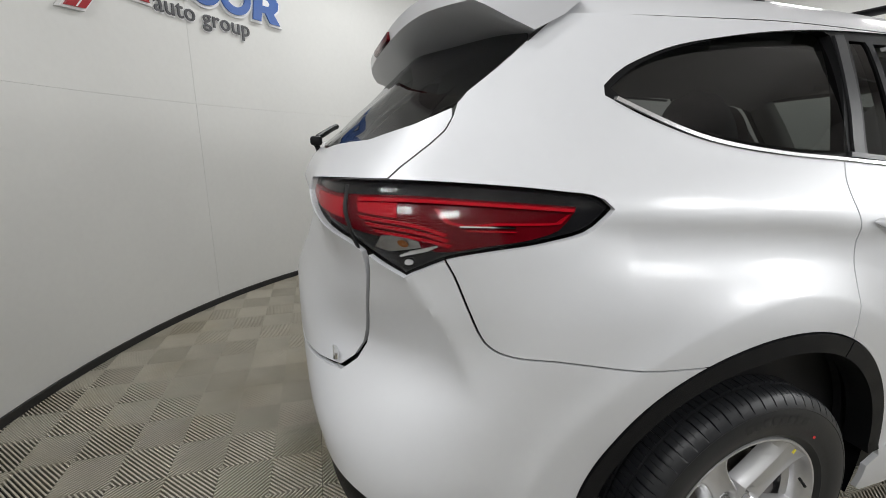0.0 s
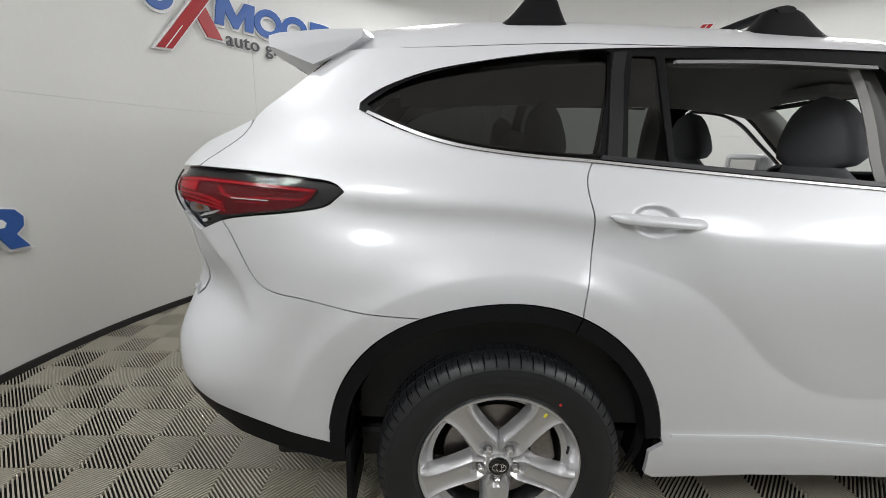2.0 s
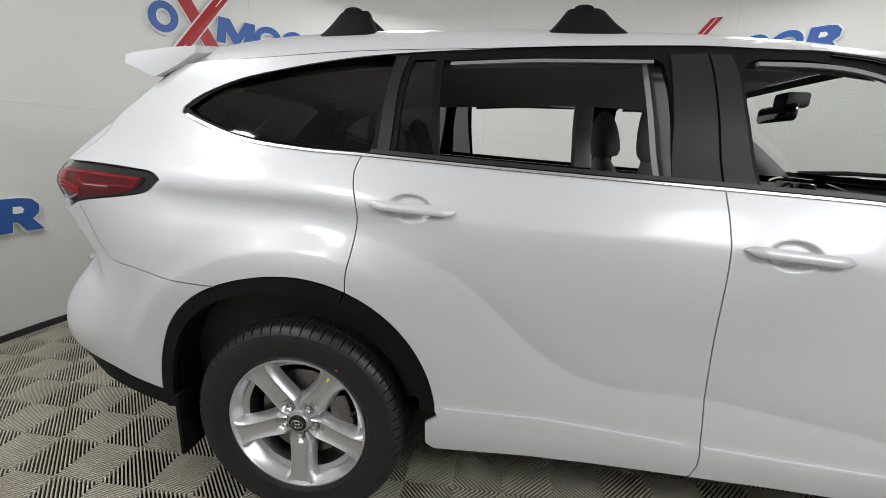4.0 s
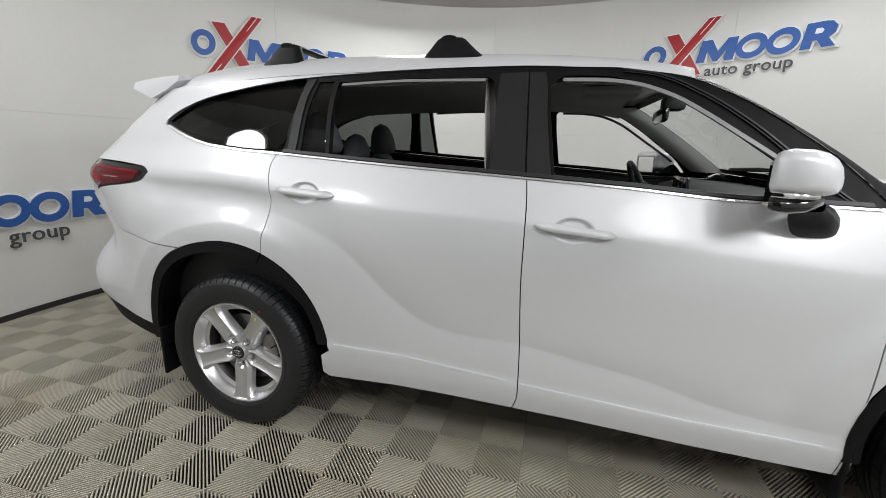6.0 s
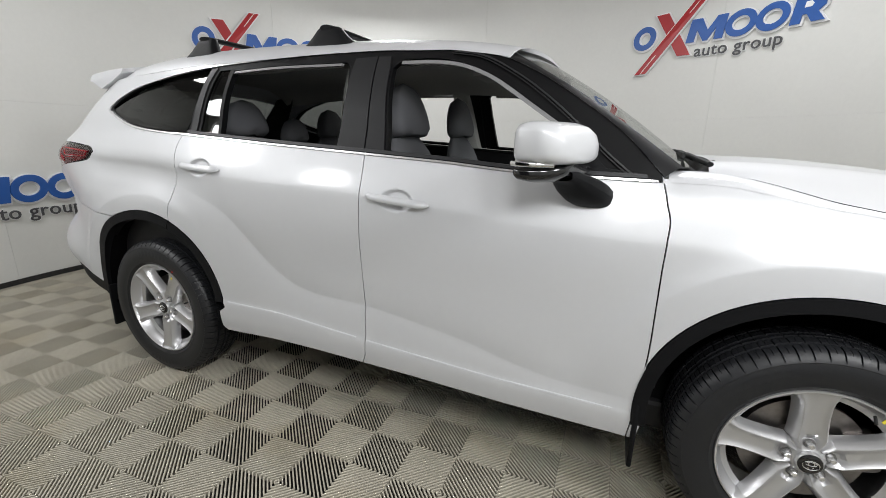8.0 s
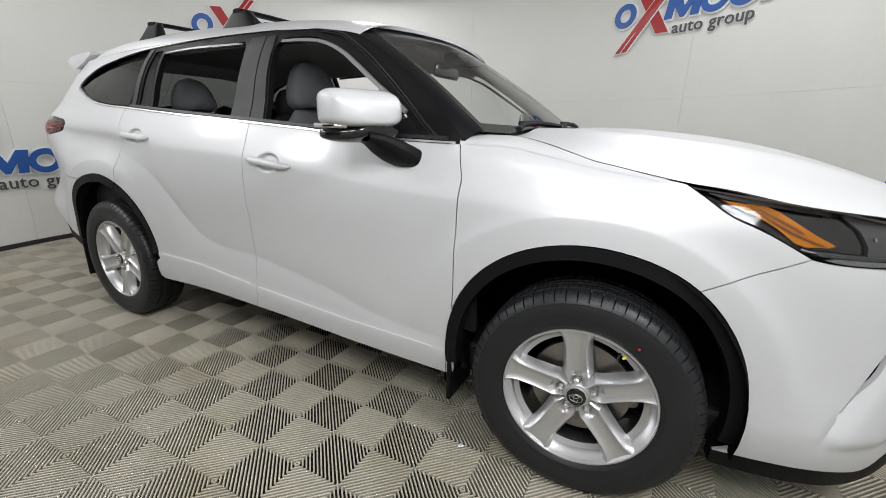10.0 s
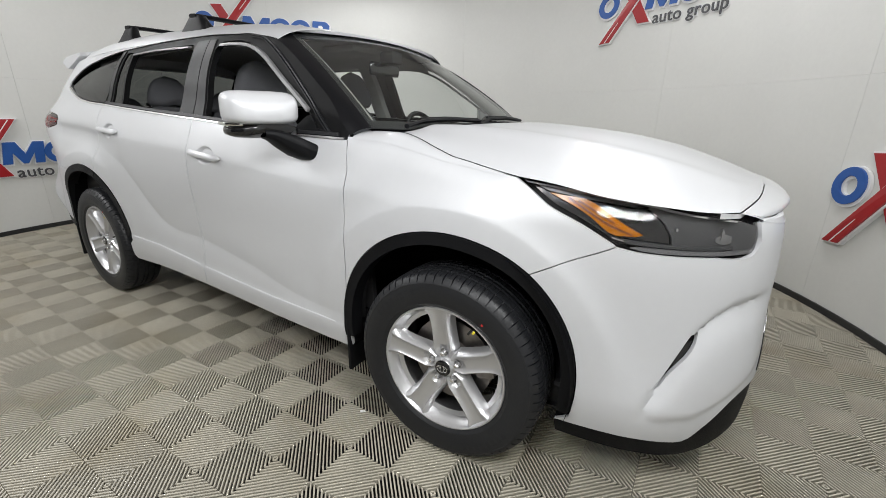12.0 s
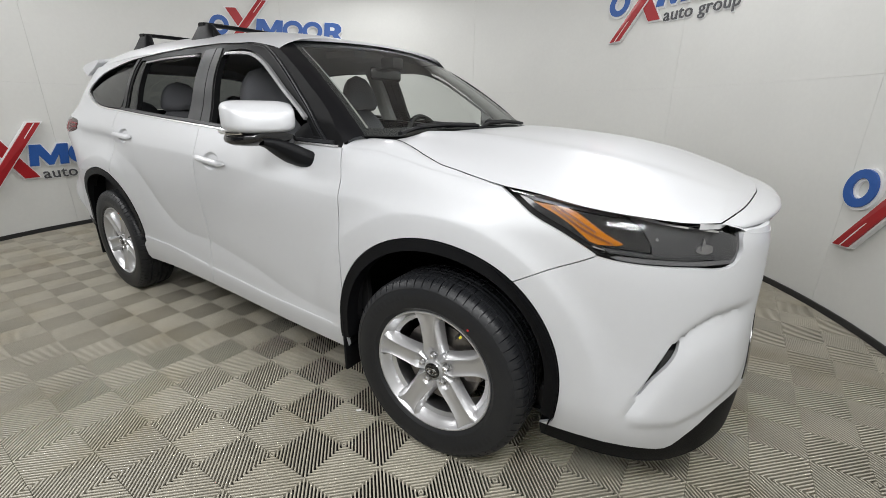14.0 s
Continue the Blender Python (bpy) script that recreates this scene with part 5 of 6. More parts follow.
both("wheel_well", well(0.038), WELL, None, "dark wheel-well lining", True)
both("wheel_well", well(FRONT_X), WELL, None, "dark wheel-well lining", True)
both("mud_flap", box(-0.440, -0.422, -0.925, -0.70, 0.17, 0.42, 0.006, 2, Matrix.Translation((0, 0, 0))), BLACK_PLASTIC, None, "black rear mud flap")
both("mud_flap", box(2.395, 2.412, -0.925, -0.72, 0.19, 0.44, 0.006, 2), BLACK_PLASTIC, None, "black front mud flap")
part("underbody", box(-0.72, 3.40, -0.74, 0.74, 0.24, 0.36, 0.02, 2), TRIM_DARK, car, "dark underbody")


# ---- outer fittings ----
def handle_mesh(which):
    u0, z0, u1, z1 = HANDLES[which]
    n, m = 26, 12
    verts, faces = [], []
    for i in range(n + 1):
        t = i / n
        s = 4 * t * (1 - t)
        h = 0.0135 * min(1, s * 2.6) ** 0.5 + 0.001
        w = 0.0085 * min(1, s * 3.0) ** 0.5 + 0.001
        u, z = u0 + (u1 - u0) * t, z0 + (z1 - z0) * t
        lift = 0.004 + 0.018 * min(1, s * 1.9)
        for k in range(m):
            a = 2 * math.pi * k / m
            x, y, zz = body(u, z + h * math.sin(a), lift + w * math.cos(a))
            verts.append((float(x), float(y), float(zz)))
    for i in range(n):
        for k in range(m):
            q = (k + 1) % m
            faces.append((i * m + k, i * m + q, (i + 1) * m + q, (i + 1) * m + k))
    faces += [tuple(range(m))[::-1], tuple(n * m + k for k in range(m))]
    return raw(verts, faces)


for which, doors in (("rear", rear_doors), ("front", front_doors)):
    h = handle_mesh(which)
    g = mirrored(h)
    part("handle", h, PAINT, doors[0], "body-coloured door handle", True)
    part("handle", g, PAINT, doors[1], "body-coloured door handle", True)


def shell_blob(rows, n=20):
    """A closed rounded body from rows of (x, y0, y1, z0, z1, power): rounded-rectangle sections along x."""
    verts, faces = [], []
    for x, y0, y1, z0, z1, e in rows:
        for k in range(n):
            a = 2 * math.pi * k / n
            c, s = math.cos(a), math.sin(a)
            verts.append((x, (y0 + y1) / 2 + (y1 - y0) / 2 * math.copysign(abs(c) ** e, c), (z0 + z1) / 2 + (z1 - z0) / 2 * math.copysign(abs(s) ** e, s)))
    m = len(rows)
    for i in range(m - 1):
        for k in range(n):
            q = (k + 1) % n
            faces.append((i * n + k, i * n + q, (i + 1) * n + q, (i + 1) * n + k))
    faces += [tuple(range(n))[::-1], tuple((m - 1) * n + k for k in range(n))]
    return raw(verts, faces)


def door_mirror():
    lean = Matrix.Translation((2.05, -1.0, 0)) @ Matrix.Rotation(radians(-24), 4, "Z") @ Matrix.Translation((-2.05, 1.0, 0))
    lean = lean @ Matrix.Translation((2.14, -1.118, 0)) @ Matrix.Diagonal((0.82, 1.08, 1, 1)) @ Matrix.Translation((-2.14, 1.13, 0))
    cap = shell_blob([(1.972, -1.106, -0.912, 1.234, 1.320, 0.5), (1.978, -1.124, -0.90, 1.226, 1.333, 0.42), (1.992, -1.132, -0.892, 1.223, 1.341, 0.38), (2.02, -1.133, -0.885, 1.222, 1.346, 0.40), (2.07, -1.128, -0.882, 1.222, 1.344, 0.42), (2.105, -1.116, -0.884, 1.223, 1.336, 0.48), (2.130, -1.098, -0.890, 1.226, 1.322, 0.55), (2.147, -1.070, -0.905, 1.231, 1.302, 0.65), (2.156, -1.03, -0.935, 1.240, 1.278, 0.85)], 36)
    cap.transform(lean)
    low = shell_blob([(1.980, -1.125, -0.90, 1.180, 1.222, 0.6), (1.995, -1.130, -0.892, 1.172, 1.2255, 0.6), (2.03, -1.120, -0.886, 1.168, 1.2255, 0.65), (2.08, -1.09, -0.884, 1.172, 1.2255, 0.75), (2.120, -1.04, -0.90, 1.19, 1.2255, 0.9)], 24)
    low.transform(lean)
    glassy = box(1.971, 1.976, -1.100, -0.92, 1.19, 1.312, 0.012, 2)
    glassy.transform(lean)
    stem = bmesh.new()
    secs = []
    for y, x0, x1, z0, z1 in ((-1.02, 2.06, 2.13, 1.176, 1.206), (-0.985, 2.065, 2.15, 1.160, 1.204), (-0.955, 2.075, 2.185, 1.128, 1.196), (-0.925, 2.095, 2.215, 1.100, 1.184), (-0.895, 2.115, 2.24, 1.085, 1.166), (-0.862, 2.125, 2.25, 1.082, 1.150)):
        ring = []
        for k in range(16):
            a = 2 * math.pi * k / 16
            c, s = math.cos(a), math.sin(a)
            ring.append(((x0 + x1) / 2 + (x1 - x0) / 2 * math.copysign(abs(c) ** 0.6, c), y, (z0 + z1) / 2 + (z1 - z0) / 2 * math.copysign(abs(s) ** 0.6, s)))
        secs.append(ring + [ring[0]])
    join(stem, loft(secs))
    lamp = tube([(1.985, -1.140, 1.226), (2.03, -1.137, 1.225), (2.075, -1.112, 1.2245), (2.105, -1.075, 1.224)], (0.004, 0.007), 8)
    lamp.transform(lean)
    return cap, low, glassy, stem, lamp


for flip in (False, True):
    pieces = door_mirror()
    if flip:
        pieces = [mirrored(b) for b in pieces]
    cap = part("mirror_housing", pieces[0], PAINT, car, "white mirror housing over a black base", True, 50)
    part("mirror_base", pieces[1], GLOSS_BLACK, cap, "black lower shell", True, 50)
    part("mirror_glass", pieces[2], CHROME, cap, "mirror glass", False)
    part("mirror_stem", pieces[3], BLACK_PLASTIC, cap, "black mirror stem", True, 50)
    part("turn_signal", pieces[4], CHROME, cap, "slim silver turn signal", True)
    sail = curve([(0.80, 1.215), (0.88, 1.262), (0.93, 1.21)]) + curve([(1.05, 1.20), (0.80, 1.20)])
    b = sheet(sail, side_place(-0.001), step=0.03, depth=0.01, gap=0.0)
    part("mirror_sail", mirrored(b) if flip else b, BLACK_PLASTIC, car, "black corner trim by the mirror", True)

# roof bars with their feet
for x0, x1, t0, t1 in ((0.005, 0.215, 0.085, 0.165), (0.80, 1.075, 0.875, 0.965)):
    xm = (t0 + t1) / 2
    pts = [(xm, 0.55 * math.sin(a), 1.778 + 0.012 * math.cos(a)) for a in np.linspace(-math.pi / 2, math.pi / 2, 15)]
    bar = part("roof_bar", tube(pts, (0.032, 0.012), 14), BLACK_PLASTIC, car, "black roof crossbar", True)
    for s in (-1, 1):
        secs = []
        for t in np.linspace(0, 1, 7):
            e = t ** 0.8
            xa, xb = x0 + (t0 - x0) * e, x1 + (t1 + 0.012 - x1) * e
            y0, y1 = -0.585 + 0.045 * t, -0.500 + 0.0 * t
            z = 1.680 + 0.110 * t - 0.008 * (t > 0.95)
            ring = []
            for k in range(20):
                a = 2 * math.pi * k / 20
                c, q = math.cos(a), math.sin(a)
                ring.append(((xa + xb) / 2 + (xb - xa) / 2 * math.copysign(abs(c) ** 0.5, c), s * -((y0 + y1) / 2 + (y1 - y0) / 2 * math.copysign(abs(q) ** 0.5, q)), z + 0.022 * (1 + math.sin(a)) * (1 - t)))
            secs.append(ring + [ring[0]])
        foot = loft(secs)
        bmesh.ops.holes_fill(foot, edges=foot.edges[:])
        part("foot", foot, BLACK_PLASTIC, bar, "black tapered roof bar foot", True, 50)


# roof spoiler
def spoiler():
    secs = []
    for f in np.linspace(-1, 1, 41):
        y = 0.655 * f
        zt = 1.679 - 0.024 * abs(f) ** 6
        xr = -0.765 + 0.075 * f ** 4
        zr = 1.640 - 0.014 * f * f
        ring = [(-0.37, zt - 0.022), (-0.43, zt - 0.003), (-0.55, zt - 0.010), (xr + 0.03, zr + 0.004), (xr, zr - 0.006), (xr + 0.004, zr - 0.038), (xr + 0.03, zr - 0.048), (-0.60, 1.572 - 0.030 * f ** 4), (-0.50, 1.570 - 0.030 * f ** 4), (-0.42, 1.60)]
        # the ends are slimmer and run into the body
        end = [(-0.42, 1.615), (-0.42, 1.642), (-0.53, 1.636), (xr + 0.03, 1.619), (xr, 1.609), (xr + 0.004, 1.577), (xr + 0.03, 1.570), (-0.60, 1.546), (-0.555, 1.530), (-0.48, 1.57)]
        e = max(0.0, (abs(f) - 0.72) / 0.28) ** 2
        ring = [(a + e * (c - a), y + math.copysign(e, f) * 0.45 * (1.63 - d), b + e * (d - b)) for (a, b), (c, d) in zip(ring, end)]
        secs.append(ring + [ring[0]])
    b = loft(secs)
    bmesh.ops.holes_fill(b, edges=b.edges[:])
    return b


sp = part("roof_spoiler", spoiler(), PAINT, car, "white roof spoiler over the rear glass", True, 32)
part("brake_light", box(-0.772, -0.740, -0.15, 0.15, 1.602, 1.628, 0.006, 2), DARK_RED_LENS, sp, "high red brake light", True)
wiper = part("rear_wiper", tube([(-0.985, 0.0, 1.255), (-1.0, 0.0, 1.295), (-0.985, 0.03, 1.31), (-0.93, 0.28, 1.345), (-0.91, 0.34, 1.355)], 0.011, 8), BLACK_PLASTIC, car, "black rear wiper", True)
part("wiper_cap", box(-1.015, -0.975, -0.02, 0.02, 1.28, 1.312, 0.010, 2), BLACK_PLASTIC, wiper, "", True)
bx, by, bz = (float(v) for v in body(-2.54, 0.845, 0.003))
part("badge", box(bx - 0.006, bx + 0.006, by - 0.03, by + 0.03, bz - 0.008, bz + 0.008, 0.003, 1), CHROME, car, "small chrome badge")

# cowl and wipers at the foot of the windscreen
rows = []
for f in np.linspace(-1, 1, 25):
    a, b = WS_LOW(f), Vector(bonnet_point(1.24, f * 0.99))
    b.z -= 0.014
    a = a + Vector((-0.02, 0, -0.004))
    rows.append([tuple(a.lerp(b, t) - Vector((0, 0, 0.02 * math.sin(math.pi * t)))) for t in (0, 0.3, 0.6, 1, 1.3)])
part("cowl", loft(rows), BLACK_PLASTIC, car, "black cowl panel", True)
for pts in (((2.53, -0.66, 1.225), (2.50, -0.50, 1.243), (2.505, -0.30, 1.248), (2.53, -0.02, 1.240)), ((2.56, -0.06, 1.225), (2.53, 0.10, 1.25), (2.515, 0.35, 1.252), (2.48, 0.66, 1.238))):
    w = part("wiper", tube(pts, (0.012, 0.009), 8), BLACK_PLASTIC, car, "black windscreen wiper", True)
    part("blade", tube([(p[0] - 0.028, p[1] + 0.02, p[2] + 0.004) for p in pts[1:]], (0.006, 0.011), 6), TRIM_DARK, w, "rubber wiper blade", True)

# ---- cabin ----
part("cabin_floor", box(-0.75, 2.35, -0.74, 0.74, 0.40, 0.46), TRIM_DARK, car, "dark carpet floor")
part("headliner", loft([[(x, f * ye * 0.95, zt - 0.055 - (zt - ze) * abs(f) ** 6.0) for f in np.sin(np.linspace(-1, 1, 21) * math.pi / 2)] for x in np.linspace(-0.40, 1.76, 30) for ze, ye, zt in [[float(v) for v in roof_z(x, 0)]]]), HEADLINER, car, "grey headliner", True)
trim_o = [(u, z - 0.01) for u, z in belt_between(-1.9, 1.1)] + [(1.1, 0.45), (-1.9, 0.45)]
both("door_trim", sheet(trim_o, side_place(-0.11), step=0.06, depth=0.02, gap=0.0), TRIM_DARK, None, "dark inner door trim")
rows = [[tuple(float(v) for v in body(u, z - 0.012, o)) for o in (-0.012, -0.06, -0.12)] for u, z in belt_between(-1.9, 1.1)]
both("window_ledge", loft(rows), TRIM_DARK, None, "dark window ledge")
# inner linings of the roof pillars
rows = []
for (u, z), inner in zip(curve([(-0.255, 1.60), (-0.22, 1.45), (-0.17, 1.22)], 0.04), range(40)):
    rows.append([tuple(float(v) for v in body(u + du, z, o)) for du, o in ((-0.06, -0.045), (-0.07, -0.07), (-0.05, -0.09), (0.02, -0.095), (0.06, -0.08), (0.08, -0.045))])
both("pillar_lining", loft(rows), HEADLINER, None, "grey pillar lining")


rows = []
for t in np.linspace(0.02, 0.98, 16):
    u, z = (float(np.interp(t, [0, 0.3, 0.6, 0.85, 1], v)) for v in ([0.30, 0.50, 0.72, 0.90, 1.0], [1.600, 1.545, 1.415, 1.290, 1.21]))
    a, b = Vector([float(v) for v in body(u, z, -0.045)]), screen_point(-0.93, t, -0.012)
    rows.append([tuple(a.lerp(b, q) + Vector((-0.02, 0.03, 0)) * math.sin(math.pi * q)) for q in (0, 0.25, 0.5, 0.75, 1)])
both("pillar_trim", loft(rows), HEADLINER, None, "light grey windscreen pillar trim")


def seat(x, y, width, top, lean, mat, head_w=0.26, head_h=0.19):
    """A car seat: squab, backrest and headrest on two posts, facing forwards."""
    s = new("seat")
    s.parent = car
    tagged(s, "dark grey cloth car seat with a headrest")
    s.matrix_basis = pose(x, y, 0)
    m = Matrix.Translation((0, 0, 0.62)) @ Matrix.Rotation(radians(-lean), 4, "Y") @ Matrix.Translation((0, 0, -0.62))
    h = top - 0.62 - head_h
    part("squab", box(-0.02, 0.50, -width / 2, width / 2, 0.50, 0.68, 0.06, 3), mat, s, "", True, 60)
    secs = []
    for t in np.linspace(0, 1, 12):
        w = width * (0.97 - 0.24 * t ** 6) / 2
        d = 0.075 * (1 - 0.35 * t)
        rnd = (1 - t ** 8) * 0.97 + 0.03
        secs.append([(-0.06 + d * math.copysign(abs(math.cos(a)) ** 0.7, math.cos(a)) * rnd, w * rnd * math.copysign(abs(math.sin(a)) ** 0.6, math.sin(a)), 0.58 + (h + 0.025) * t + 0.04) for a in np.linspace(0, 2 * math.pi, 25)])
    b = loft(secs)
    bmesh.ops.holes_fill(b, edges=b.edges[:])
    b.transform(m)
    part("backrest", b, mat, s, "", True, 60)
    secs = []
    for t in np.linspace(0, 1, 10):
        k = (1 - t ** 5) ** 0.5 * 0.94 + 0.06 if t > 0.5 else (1 - (1 - 2 * t) ** 6 * 0.25)
        w = head_w / 2 * k * (1.16 - 0.46 * t ** 1.2)
        d = 0.068 * k * (1 - 0.25 * t)
        secs.append([(-0.035 + 0.02 * t + d * math.copysign(abs(math.cos(a)) ** 0.7, math.cos(a)), w * math.copysign(abs(math.sin(a)) ** 0.65, math.sin(a)), top - head_h - 0.045 + (head_h + 0.045) * t) for a in np.linspace(0, 2 * math.pi, 25)])
    b = loft(secs)
    bmesh.ops.holes_fill(b, edges=b.edges[:])
    b.transform(m)
    part("headrest", b, mat, s, "", True, 60)
    for k in (-0.06, 0.06):
        b = tube([(-0.04, k, top - head_h - 0.06), (-0.03, k, top - head_h + 0.07)], 0.007, 8)
        b.transform(m)
        part("post", b, TRIM_DARK, s, "dark post")
    return s


seat(1.49, -0.40, 0.54, 1.575, 14, SEAT, 0.32, 0.205)
seat(1.47, 0.40, 0.54, 1.58, 14, SEAT, 0.30, 0.205)
seat(0.42, -0.40, 0.50, 1.515, 14, SEAT, 0.27, 0.16)
seat(0.40, 0.42, 0.50, 1.515, 14, SEAT, 0.25, 0.16)
seat(0.38, 0.03, 0.34, 1.43, 14, SEAT, 0.20, 0.11)
# third row in the cloth darkened for shade
seat(-0.42, -0.36, 0.46, 1.36, 10, SEAT_SHADED, 0.24, 0.15)
seat(-0.42, 0.36, 0.46, 1.36, 10, SEAT_SHADED, 0.24, 0.15)

# dashboard, wheel, screen, mirror
rows = []
for y in np.linspace(-0.72, 0.72, 19):
    hood = 0.035 * math.exp(-((y - 0.40) / 0.16) ** 2)
    rows.append([(2.50, y, 1.165), (2.30, y, 1.172), (2.14, y, 1.160 + hood), (2.06, y, 1.135 + hood), (2.04, y, 1.08), (2.08, y, 0.98), (2.16, y, 0.80), (2.20, y, 0.5)])
dash = part("dashboard", loft(rows), TRIM_DARK, car, "black dashboard", True, 50)
part("screen", box(2.01, 2.025, -0.13, 0.13, 1.07, 1.215, 0.006, 2, None), SCREEN, dash, "dark touch screen", True)
part("vent", box(2.015, 2.035, -0.62, -0.50, 1.04, 1.10, 0.006, 2), GLOSS_BLACK, dash, "", True)
sw = part("steering_wheel", tube([(0.185 * math.sin(a) * 0.0, 0.185 * math.cos(a), 0.185 * math.sin(a)) for a in np.linspace(0, 2 * math.pi, 40, endpoint=False)], 0.016, 10, True), TRIM_DARK, car, "black steering wheel", True)
sw.matrix_basis = pose(1.90, 0.40, 1.10, 0, -24, 0)
part("boss", box(-0.02, 0.05, -0.075, 0.075, -0.07, 0.055, 0.02, 2), TRIM_DARK, sw, "", True)
for a in (0, 180, 270):
    part("wheel_spoke", box(-0.01, 0.01, 0.05, 0.18, -0.018, 0.018, 0.006, 2, Matrix.Rotation(radians(a), 4, "X")), ALLOY_DARK, sw, "", True)
part("rear_view_mirror", box(1.865, 1.895, -0.13, 0.13, 1.475, 1.545, 0.018, 3), GLOSS_BLACK, car, "black rear-view mirror", True)
part("mirror_bracket", box(1.88, 1.98, -0.05, 0.05, 1.535, 1.60, 0.015, 2), TRIM_DARK, car, "sensor bracket behind the mirror", True)
part("overhead_console", box(1.50, 1.76, -0.13, 0.13, 1.60, 1.64, 0.015, 2), HEADLINER, car, "overhead console with lamps", True)


# a crumpled scrap on the floor beside the front wheel
bm = bmesh.new()
bmesh.ops.create_icosphere(bm, subdivisions=2, radius=1.0)
rng = random.Random(5)
for v in bm.verts:
    k = 0.8 + 0.4 * rng.random()
    v.co = Vector((v.co.x * 0.013 * k, v.co.y * 0.007 * k, (v.co.z + 1) * 0.003 * k))
scrap = tagged(part("paper_scrap", bm, SIGN_WHITE, None), "small crumpled white paper scrap on the floor", "scrap")
scrap.matrix_basis = pose(2.445, -0.955, 0.0005, 0, 0, 35)


# ---- wall signs ----
def islands(me):
    """The mesh cut into its separate pieces."""
    bm = bmesh.new()
    bm.from_mesh(me)
    bmesh.ops.remove_doubles(bm, verts=bm.verts, dist=0.00005)
    seen, res = set(), []
    for v in bm.verts:
        if v in seen:
            continue
        group, todo = [], [v]
        seen.add(v)
        while todo:
            q = todo.pop()
            group.append(q)
            for e in q.link_edges:
                w = e.other_vert(q)
                if w not in seen:
                    seen.add(w)
                    todo.append(w)
        ids = {q: i for i, q in enumerate(group)}
        one = bpy.data.meshes.new("letter")
        one.from_pydata([tuple(q.co) for q in group], [], [tuple(ids[q] for q in f.verts) for f in {f for q in group for f in q.link_faces}])
        res.append(one)
    bm.free()
    return res


def wall_sign(left, base):
    """A raised sign on the round wall: rings, crossed bars and blocks, with a line of small lettering. left: degrees of its left end; base: height of the row."""
    top = tagged(new("wall_sign"), "raised blue and red sign with white edges on the wall", "sign", "wall signs")

    def place(off):
        def at(s, h, d):
            return ring_at(left - math.degrees(0.975 * s / ROOM_R), ROOM_R - off - d, base + 0.975 * h)
        return at

    def shape(name, outline, mat, d0, d1, label=""):
        return part(name, prism(outline, d1 - d0, place(d0)), mat, top, label)

    def hoop(name, cx, cy, rx, ry, t, mat, d0, d1, label=""):
        a, b = ellipse(cx, cy, rx, ry, slant=0.12), ellipse(cx, cy, rx - t, ry - t, slant=0.12)
        n = len(a)
        at = place(d0)
        v = [at(*p, 0.0) for p in a] + [at(*p, 0.0) for p in b] + [at(*p, d1 - d0) for p in a] + [at(*p, d1 - d0) for p in b]
        f = []
        for i in range(n):
            j = (i + 1) % n
            f += [(i, j, n + j, n + i), (2 * n + i, 3 * n + i, 3 * n + j, 2 * n + j), (i, 2 * n + i, 2 * n + j, j), (n + i, n + j, 3 * n + j, 3 * n + i)]
        return part(name, raw(v, f), mat, top, label)

    def grow(outline, g):
        n = len(outline)
        out = []
        for i in range(n):
            p, a, b = Vector(outline[i]), Vector(outline[i - 1]), Vector(outline[(i + 1) % n])
            e1, e2 = (p - a).normalized(), (b - p).normalized()
            n1, n2 = Vector((e1.y, -e1.x)), Vector((e2.y, -e2.x))
            m = (n1 + n2)
            m = m.normalized() / max(0.5, m.normalized().dot(n1)) if m.length > 1e-6 else n1
            out.append(tuple(p + g * m))
        return out

    # rings
    for cx, rx, ry, cy, name in ((0.10, 0.12, 0.125, 0.105, "ring"), (1.055, 0.138, 0.122, 0.112, "ring"), (1.325, 0.138, 0.122, 0.112, "ring")):
        hoop("backing", cx + 0.004, cy - 0.006, rx + 0.014, ry + 0.014, 0.085, SIGN_WHITE, 0.002, 0.022, "white edge")
        hoop(name, cx, cy, rx, ry, 0.058, SIGN_BLUE, 0.024, 0.036)
    # crossed red bars
    long_bar = [(0.035, -0.285), (0.155, -0.275), (0.735, 0.455), (0.625, 0.455)]
    short_bar = [(0.475, -0.12), (0.605, -0.12), (0.33, 0.335), (0.205, 0.325)]
    for o in (short_bar, long_bar):
        shape("backing", grow(o, 0.014), SIGN_WHITE, 0.002, 0.02 if o is short_bar else 0.032, "white edge")
    shape("bar", short_bar, SIGN_RED, 0.021, 0.034)
    shape("bar", long_bar, SIGN_RED, 0.034, 0.046)
    shape("pinstripe", [(0.095, -0.279), (0.105, -0.278), (0.683, 0.45), (0.673, 0.45)], SIGN_WHITE, 0.0465, 0.0485, "white line")
    # notched block and rounded block
    notched = [(0.545, 0.0), (0.625, 0.0), (0.645, 0.115), (0.715, 0.0), (0.755, 0.0), (0.83, 0.115), (0.82, 0.0), (0.90, 0.0), (0.93, 0.225), (0.835, 0.225), (0.75, 0.10), (0.685, 0.225), (0.585, 0.225)]
    rounded = [(1.475, 0.0), (1.555, 0.0), (1.565, 0.07), (1.60, 0.07), (1.645, 0.0), (1.745, 0.0), (1.685, 0.08), (1.73, 0.12), (1.738, 0.175), (1.70, 0.218), (1.64, 0.228), (1.505, 0.228)]
    for o in (notched, rounded):
        shape("backing", [(a + 0.004, b - 0.005) for a, b in grow(o, 0.013)], SIGN_WHITE, 0.002, 0.022, "white edge")
        shape("block", o, SIGN_BLUE, 0.024, 0.036)
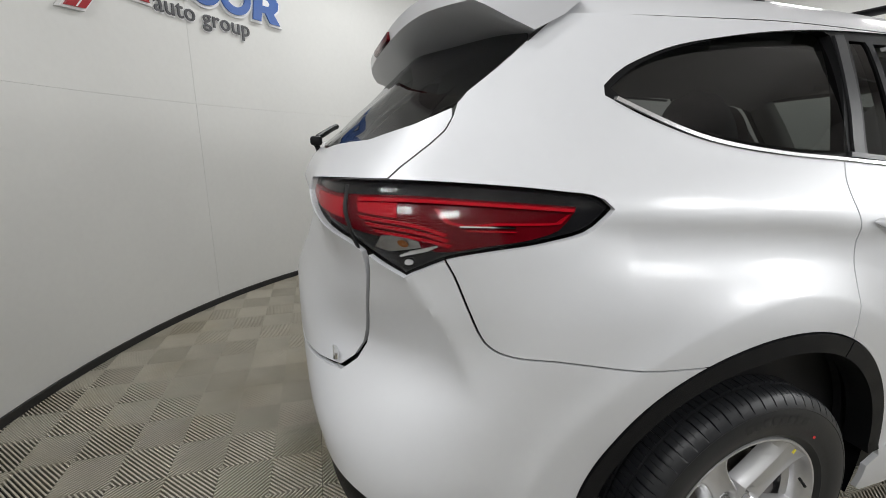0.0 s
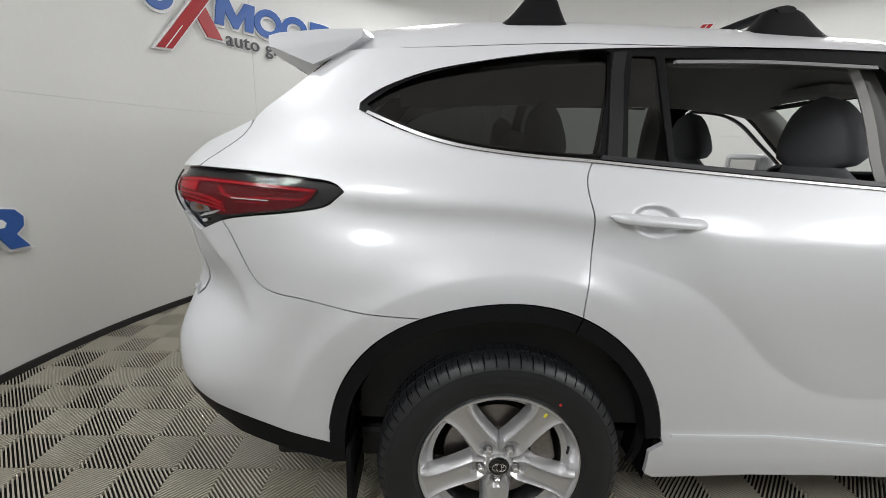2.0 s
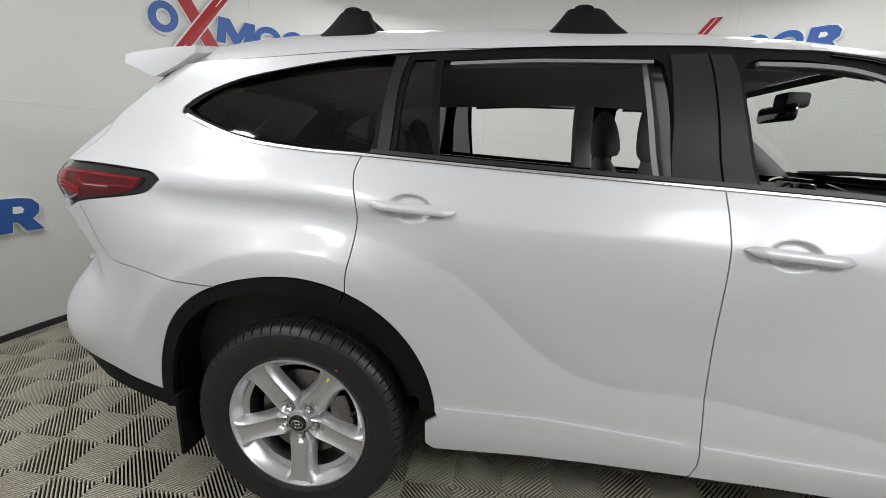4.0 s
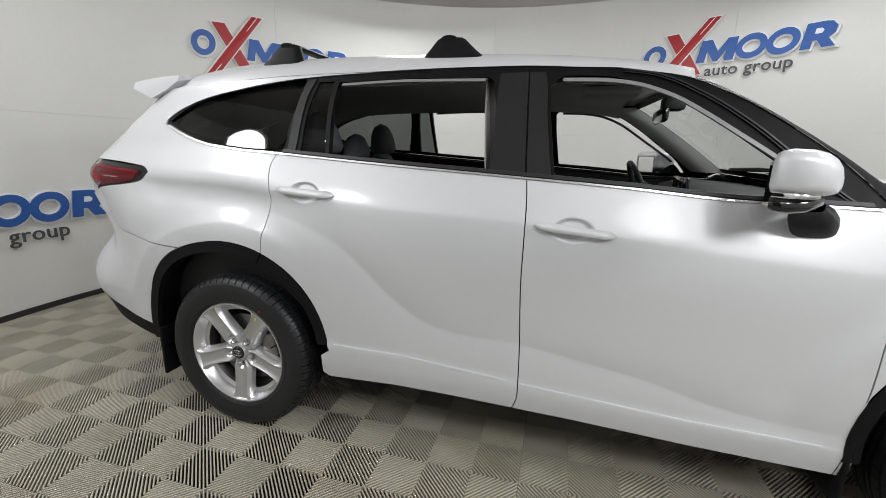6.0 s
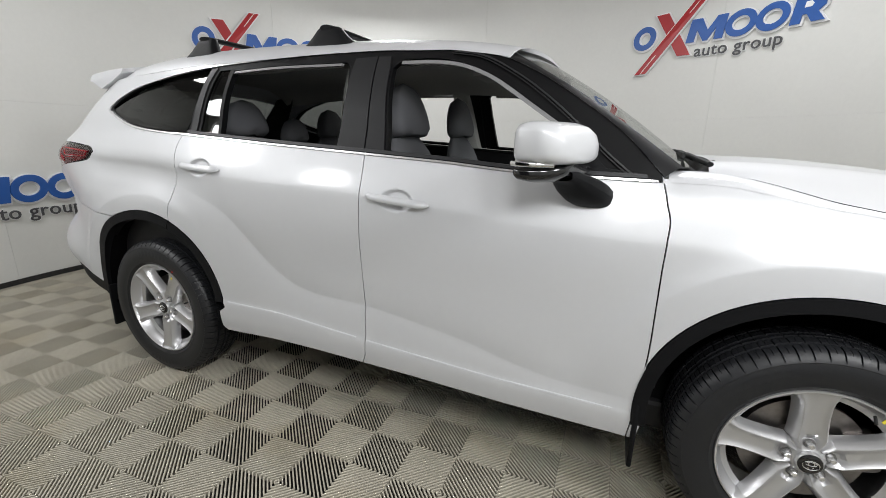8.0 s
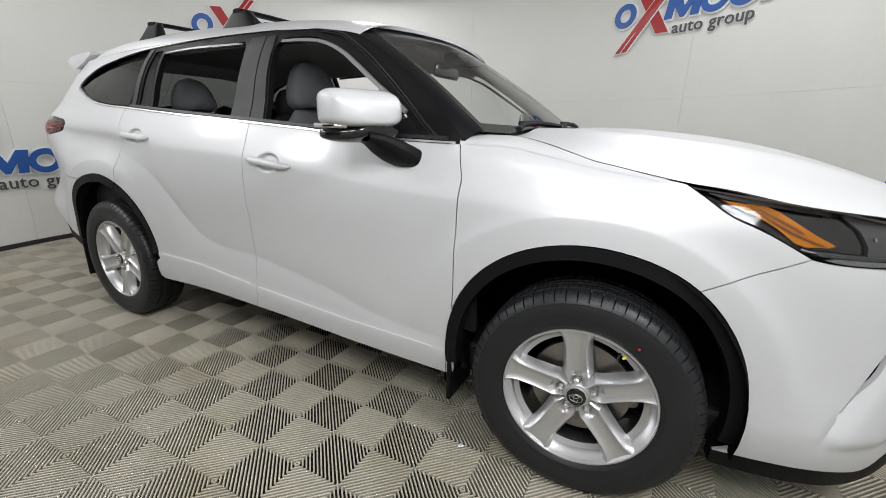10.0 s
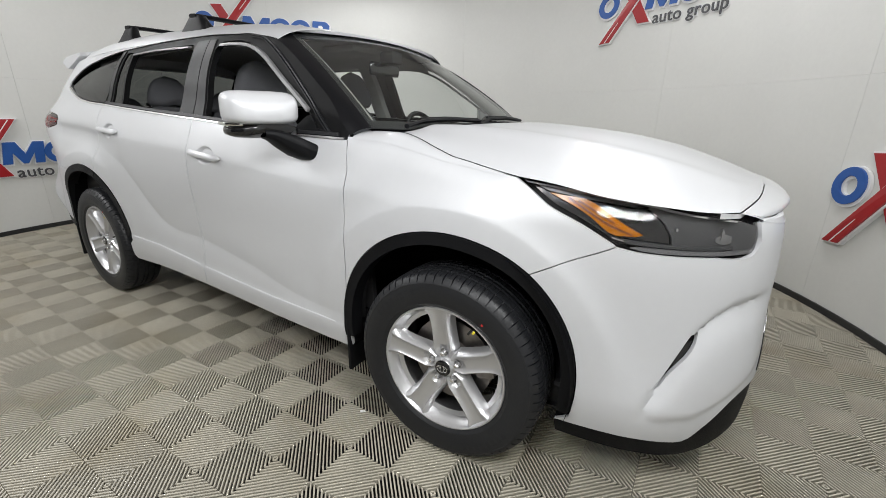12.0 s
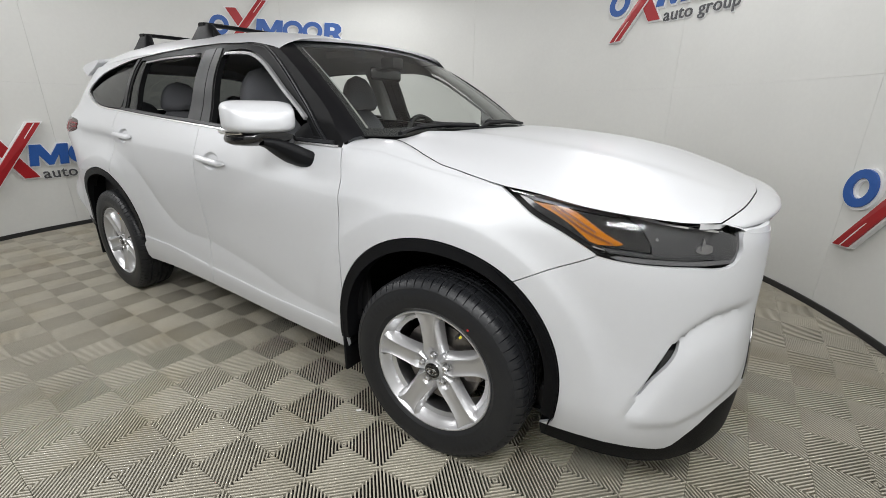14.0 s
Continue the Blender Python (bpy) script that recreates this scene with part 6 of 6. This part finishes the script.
    shape("opening", [(1.575, 0.125), (1.63, 0.125), (1.645, 0.15), (1.625, 0.172), (1.582, 0.172)], SIGN_WHITE, 0.0365, 0.038, "white infill")
    # small lettering
    for grey, d0, d1, dx, dy, mat in ((False, 0.002, 0.012, 0.004, -0.005, SIGN_WHITE), (True, 0.013, 0.022, 0, 0, SIGN_GREY)):
        cu = bpy.data.curves.new("lettering", "FONT")
        cu.body, cu.size, cu.space_character = "auto group", 0.165, 1.04
        cu.offset = 0.001 if grey else 0.005
        cu.extrude, cu.resolution_u = (d1 - d0) / 2, 3
        tmp = new("lettering_curve", cu)
        me = bpy.data.meshes.new_from_object(tmp.evaluated_get(bpy.context.evaluated_depsgraph_get()))
        bpy.data.objects.remove(tmp)
        width = max(v.co.x for v in me.vertices)
        at = place((d0 + d1) / 2)
        for v in me.vertices:
            v.co = at(0.64 + v.co.x * 0.80 / width + dx, -0.145 + v.co.y + dy, v.co.z)
        me.materials.clear()
        for piece in islands(me):
            piece.materials.clear()
            part_mesh("letter", piece, mat, top, "dark grey letter" if grey else "white edge")
    return top


for left, base in ((157.0, 2.25), (72.2, 2.33), (198.1, 0.715), (30.0, 0.774)):
    wall_sign(left, base)


# ---- floor ----
CELL, ORIGIN_X, ORIGIN_Y = 0.2, -0.06, 0.064
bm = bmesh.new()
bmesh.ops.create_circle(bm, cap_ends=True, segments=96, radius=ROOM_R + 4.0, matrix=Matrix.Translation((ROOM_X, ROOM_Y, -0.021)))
floor = tagged(part("floor", bm, GAP_SHADE, None), "interlocking grey plastic floor tiles with diagonal ribs", "floor", kind="structure")


def tile_mesh():
    """One 0.4 m tile: ribs in four quarters that run round its middle as diamonds."""
    verts, faces = [], []
    ribs, top, shoulder, low, m = 21, 0.0, -0.0038, -0.0205, 0.0008
    pitch = 2 * CELL / ribs
    s = CELL - m

    def cross(v):
        p = (max(m, v - s), min(s, v - m))
        return p if p[1] > p[0] else None

    def band(lo, hi):
        """The band lo < a + b < hi within the square m..s."""
        l, h = cross(lo), cross(hi)
        if l is None and h is None:
            return []
        poly = [(l[0], lo - l[0]), (l[1], lo - l[1])] if l else [(m, m)]
        if lo < s + m < hi:
            poly += [(s, m)]
        poly += [(h[1], hi - h[1]), (h[0], hi - h[0])] if h else [(s, s)]
        if lo < s + m < hi:
            poly += [(m, s)]
        return poly

    for sx, sy in ((1, 1), (-1, 1), (-1, -1), (1, -1)):
        for k in range(ribs):
            c = (k + 0.5) * pitch
            upper, lower, web = (band(c - w * pitch, c + w * pitch) for w in (0.205, 0.216, 0.10))
            n = len(upper)
            if n < 3:
                continue
            if len(lower) != n or len(web) != n:
                lower = web = upper
            base = len(verts)
            for poly, z in ((upper, top), (lower, shoulder), (web, shoulder - 0.002), (web, low)):
                verts += [(sx * a, sy * b, z) for a, b in poly]
            order = range(n) if sx * sy > 0 else range(n - 1, -1, -1)
            faces.append(tuple(base + i for i in order))
            for i in range(n):
                j = (i + 1) % n
                for level in (0, n, 2 * n):
                    q = (base + level + i, base + level + n + i, base + level + n + j, base + level + j)
                    faces.append(q if sx * sy > 0 else q[::-1])
    me = bpy.data.meshes.new("floor_tile")
    me.from_pydata(verts, [], faces)
    me.materials.append(TILE)
    return me


TILE_ME = tile_mesh()
for i in range(-24, 30):
    for j in range(-24, 24):
        # tile middles stand where i + j is odd, two cells apart
        if i % 2 or not j % 2:
            continue
        x, y = ORIGIN_X + CELL * i, ORIGIN_Y + CELL * j
        dx, dy = max(abs(x - ROOM_X) - CELL, 0), max(abs(y - ROOM_Y) - CELL, 0)
        if math.hypot(dx, dy) > ROOM_R:
            continue
        t = new("floor_tile", TILE_ME)
        t.parent = floor
        t.location = (x, y, 0)
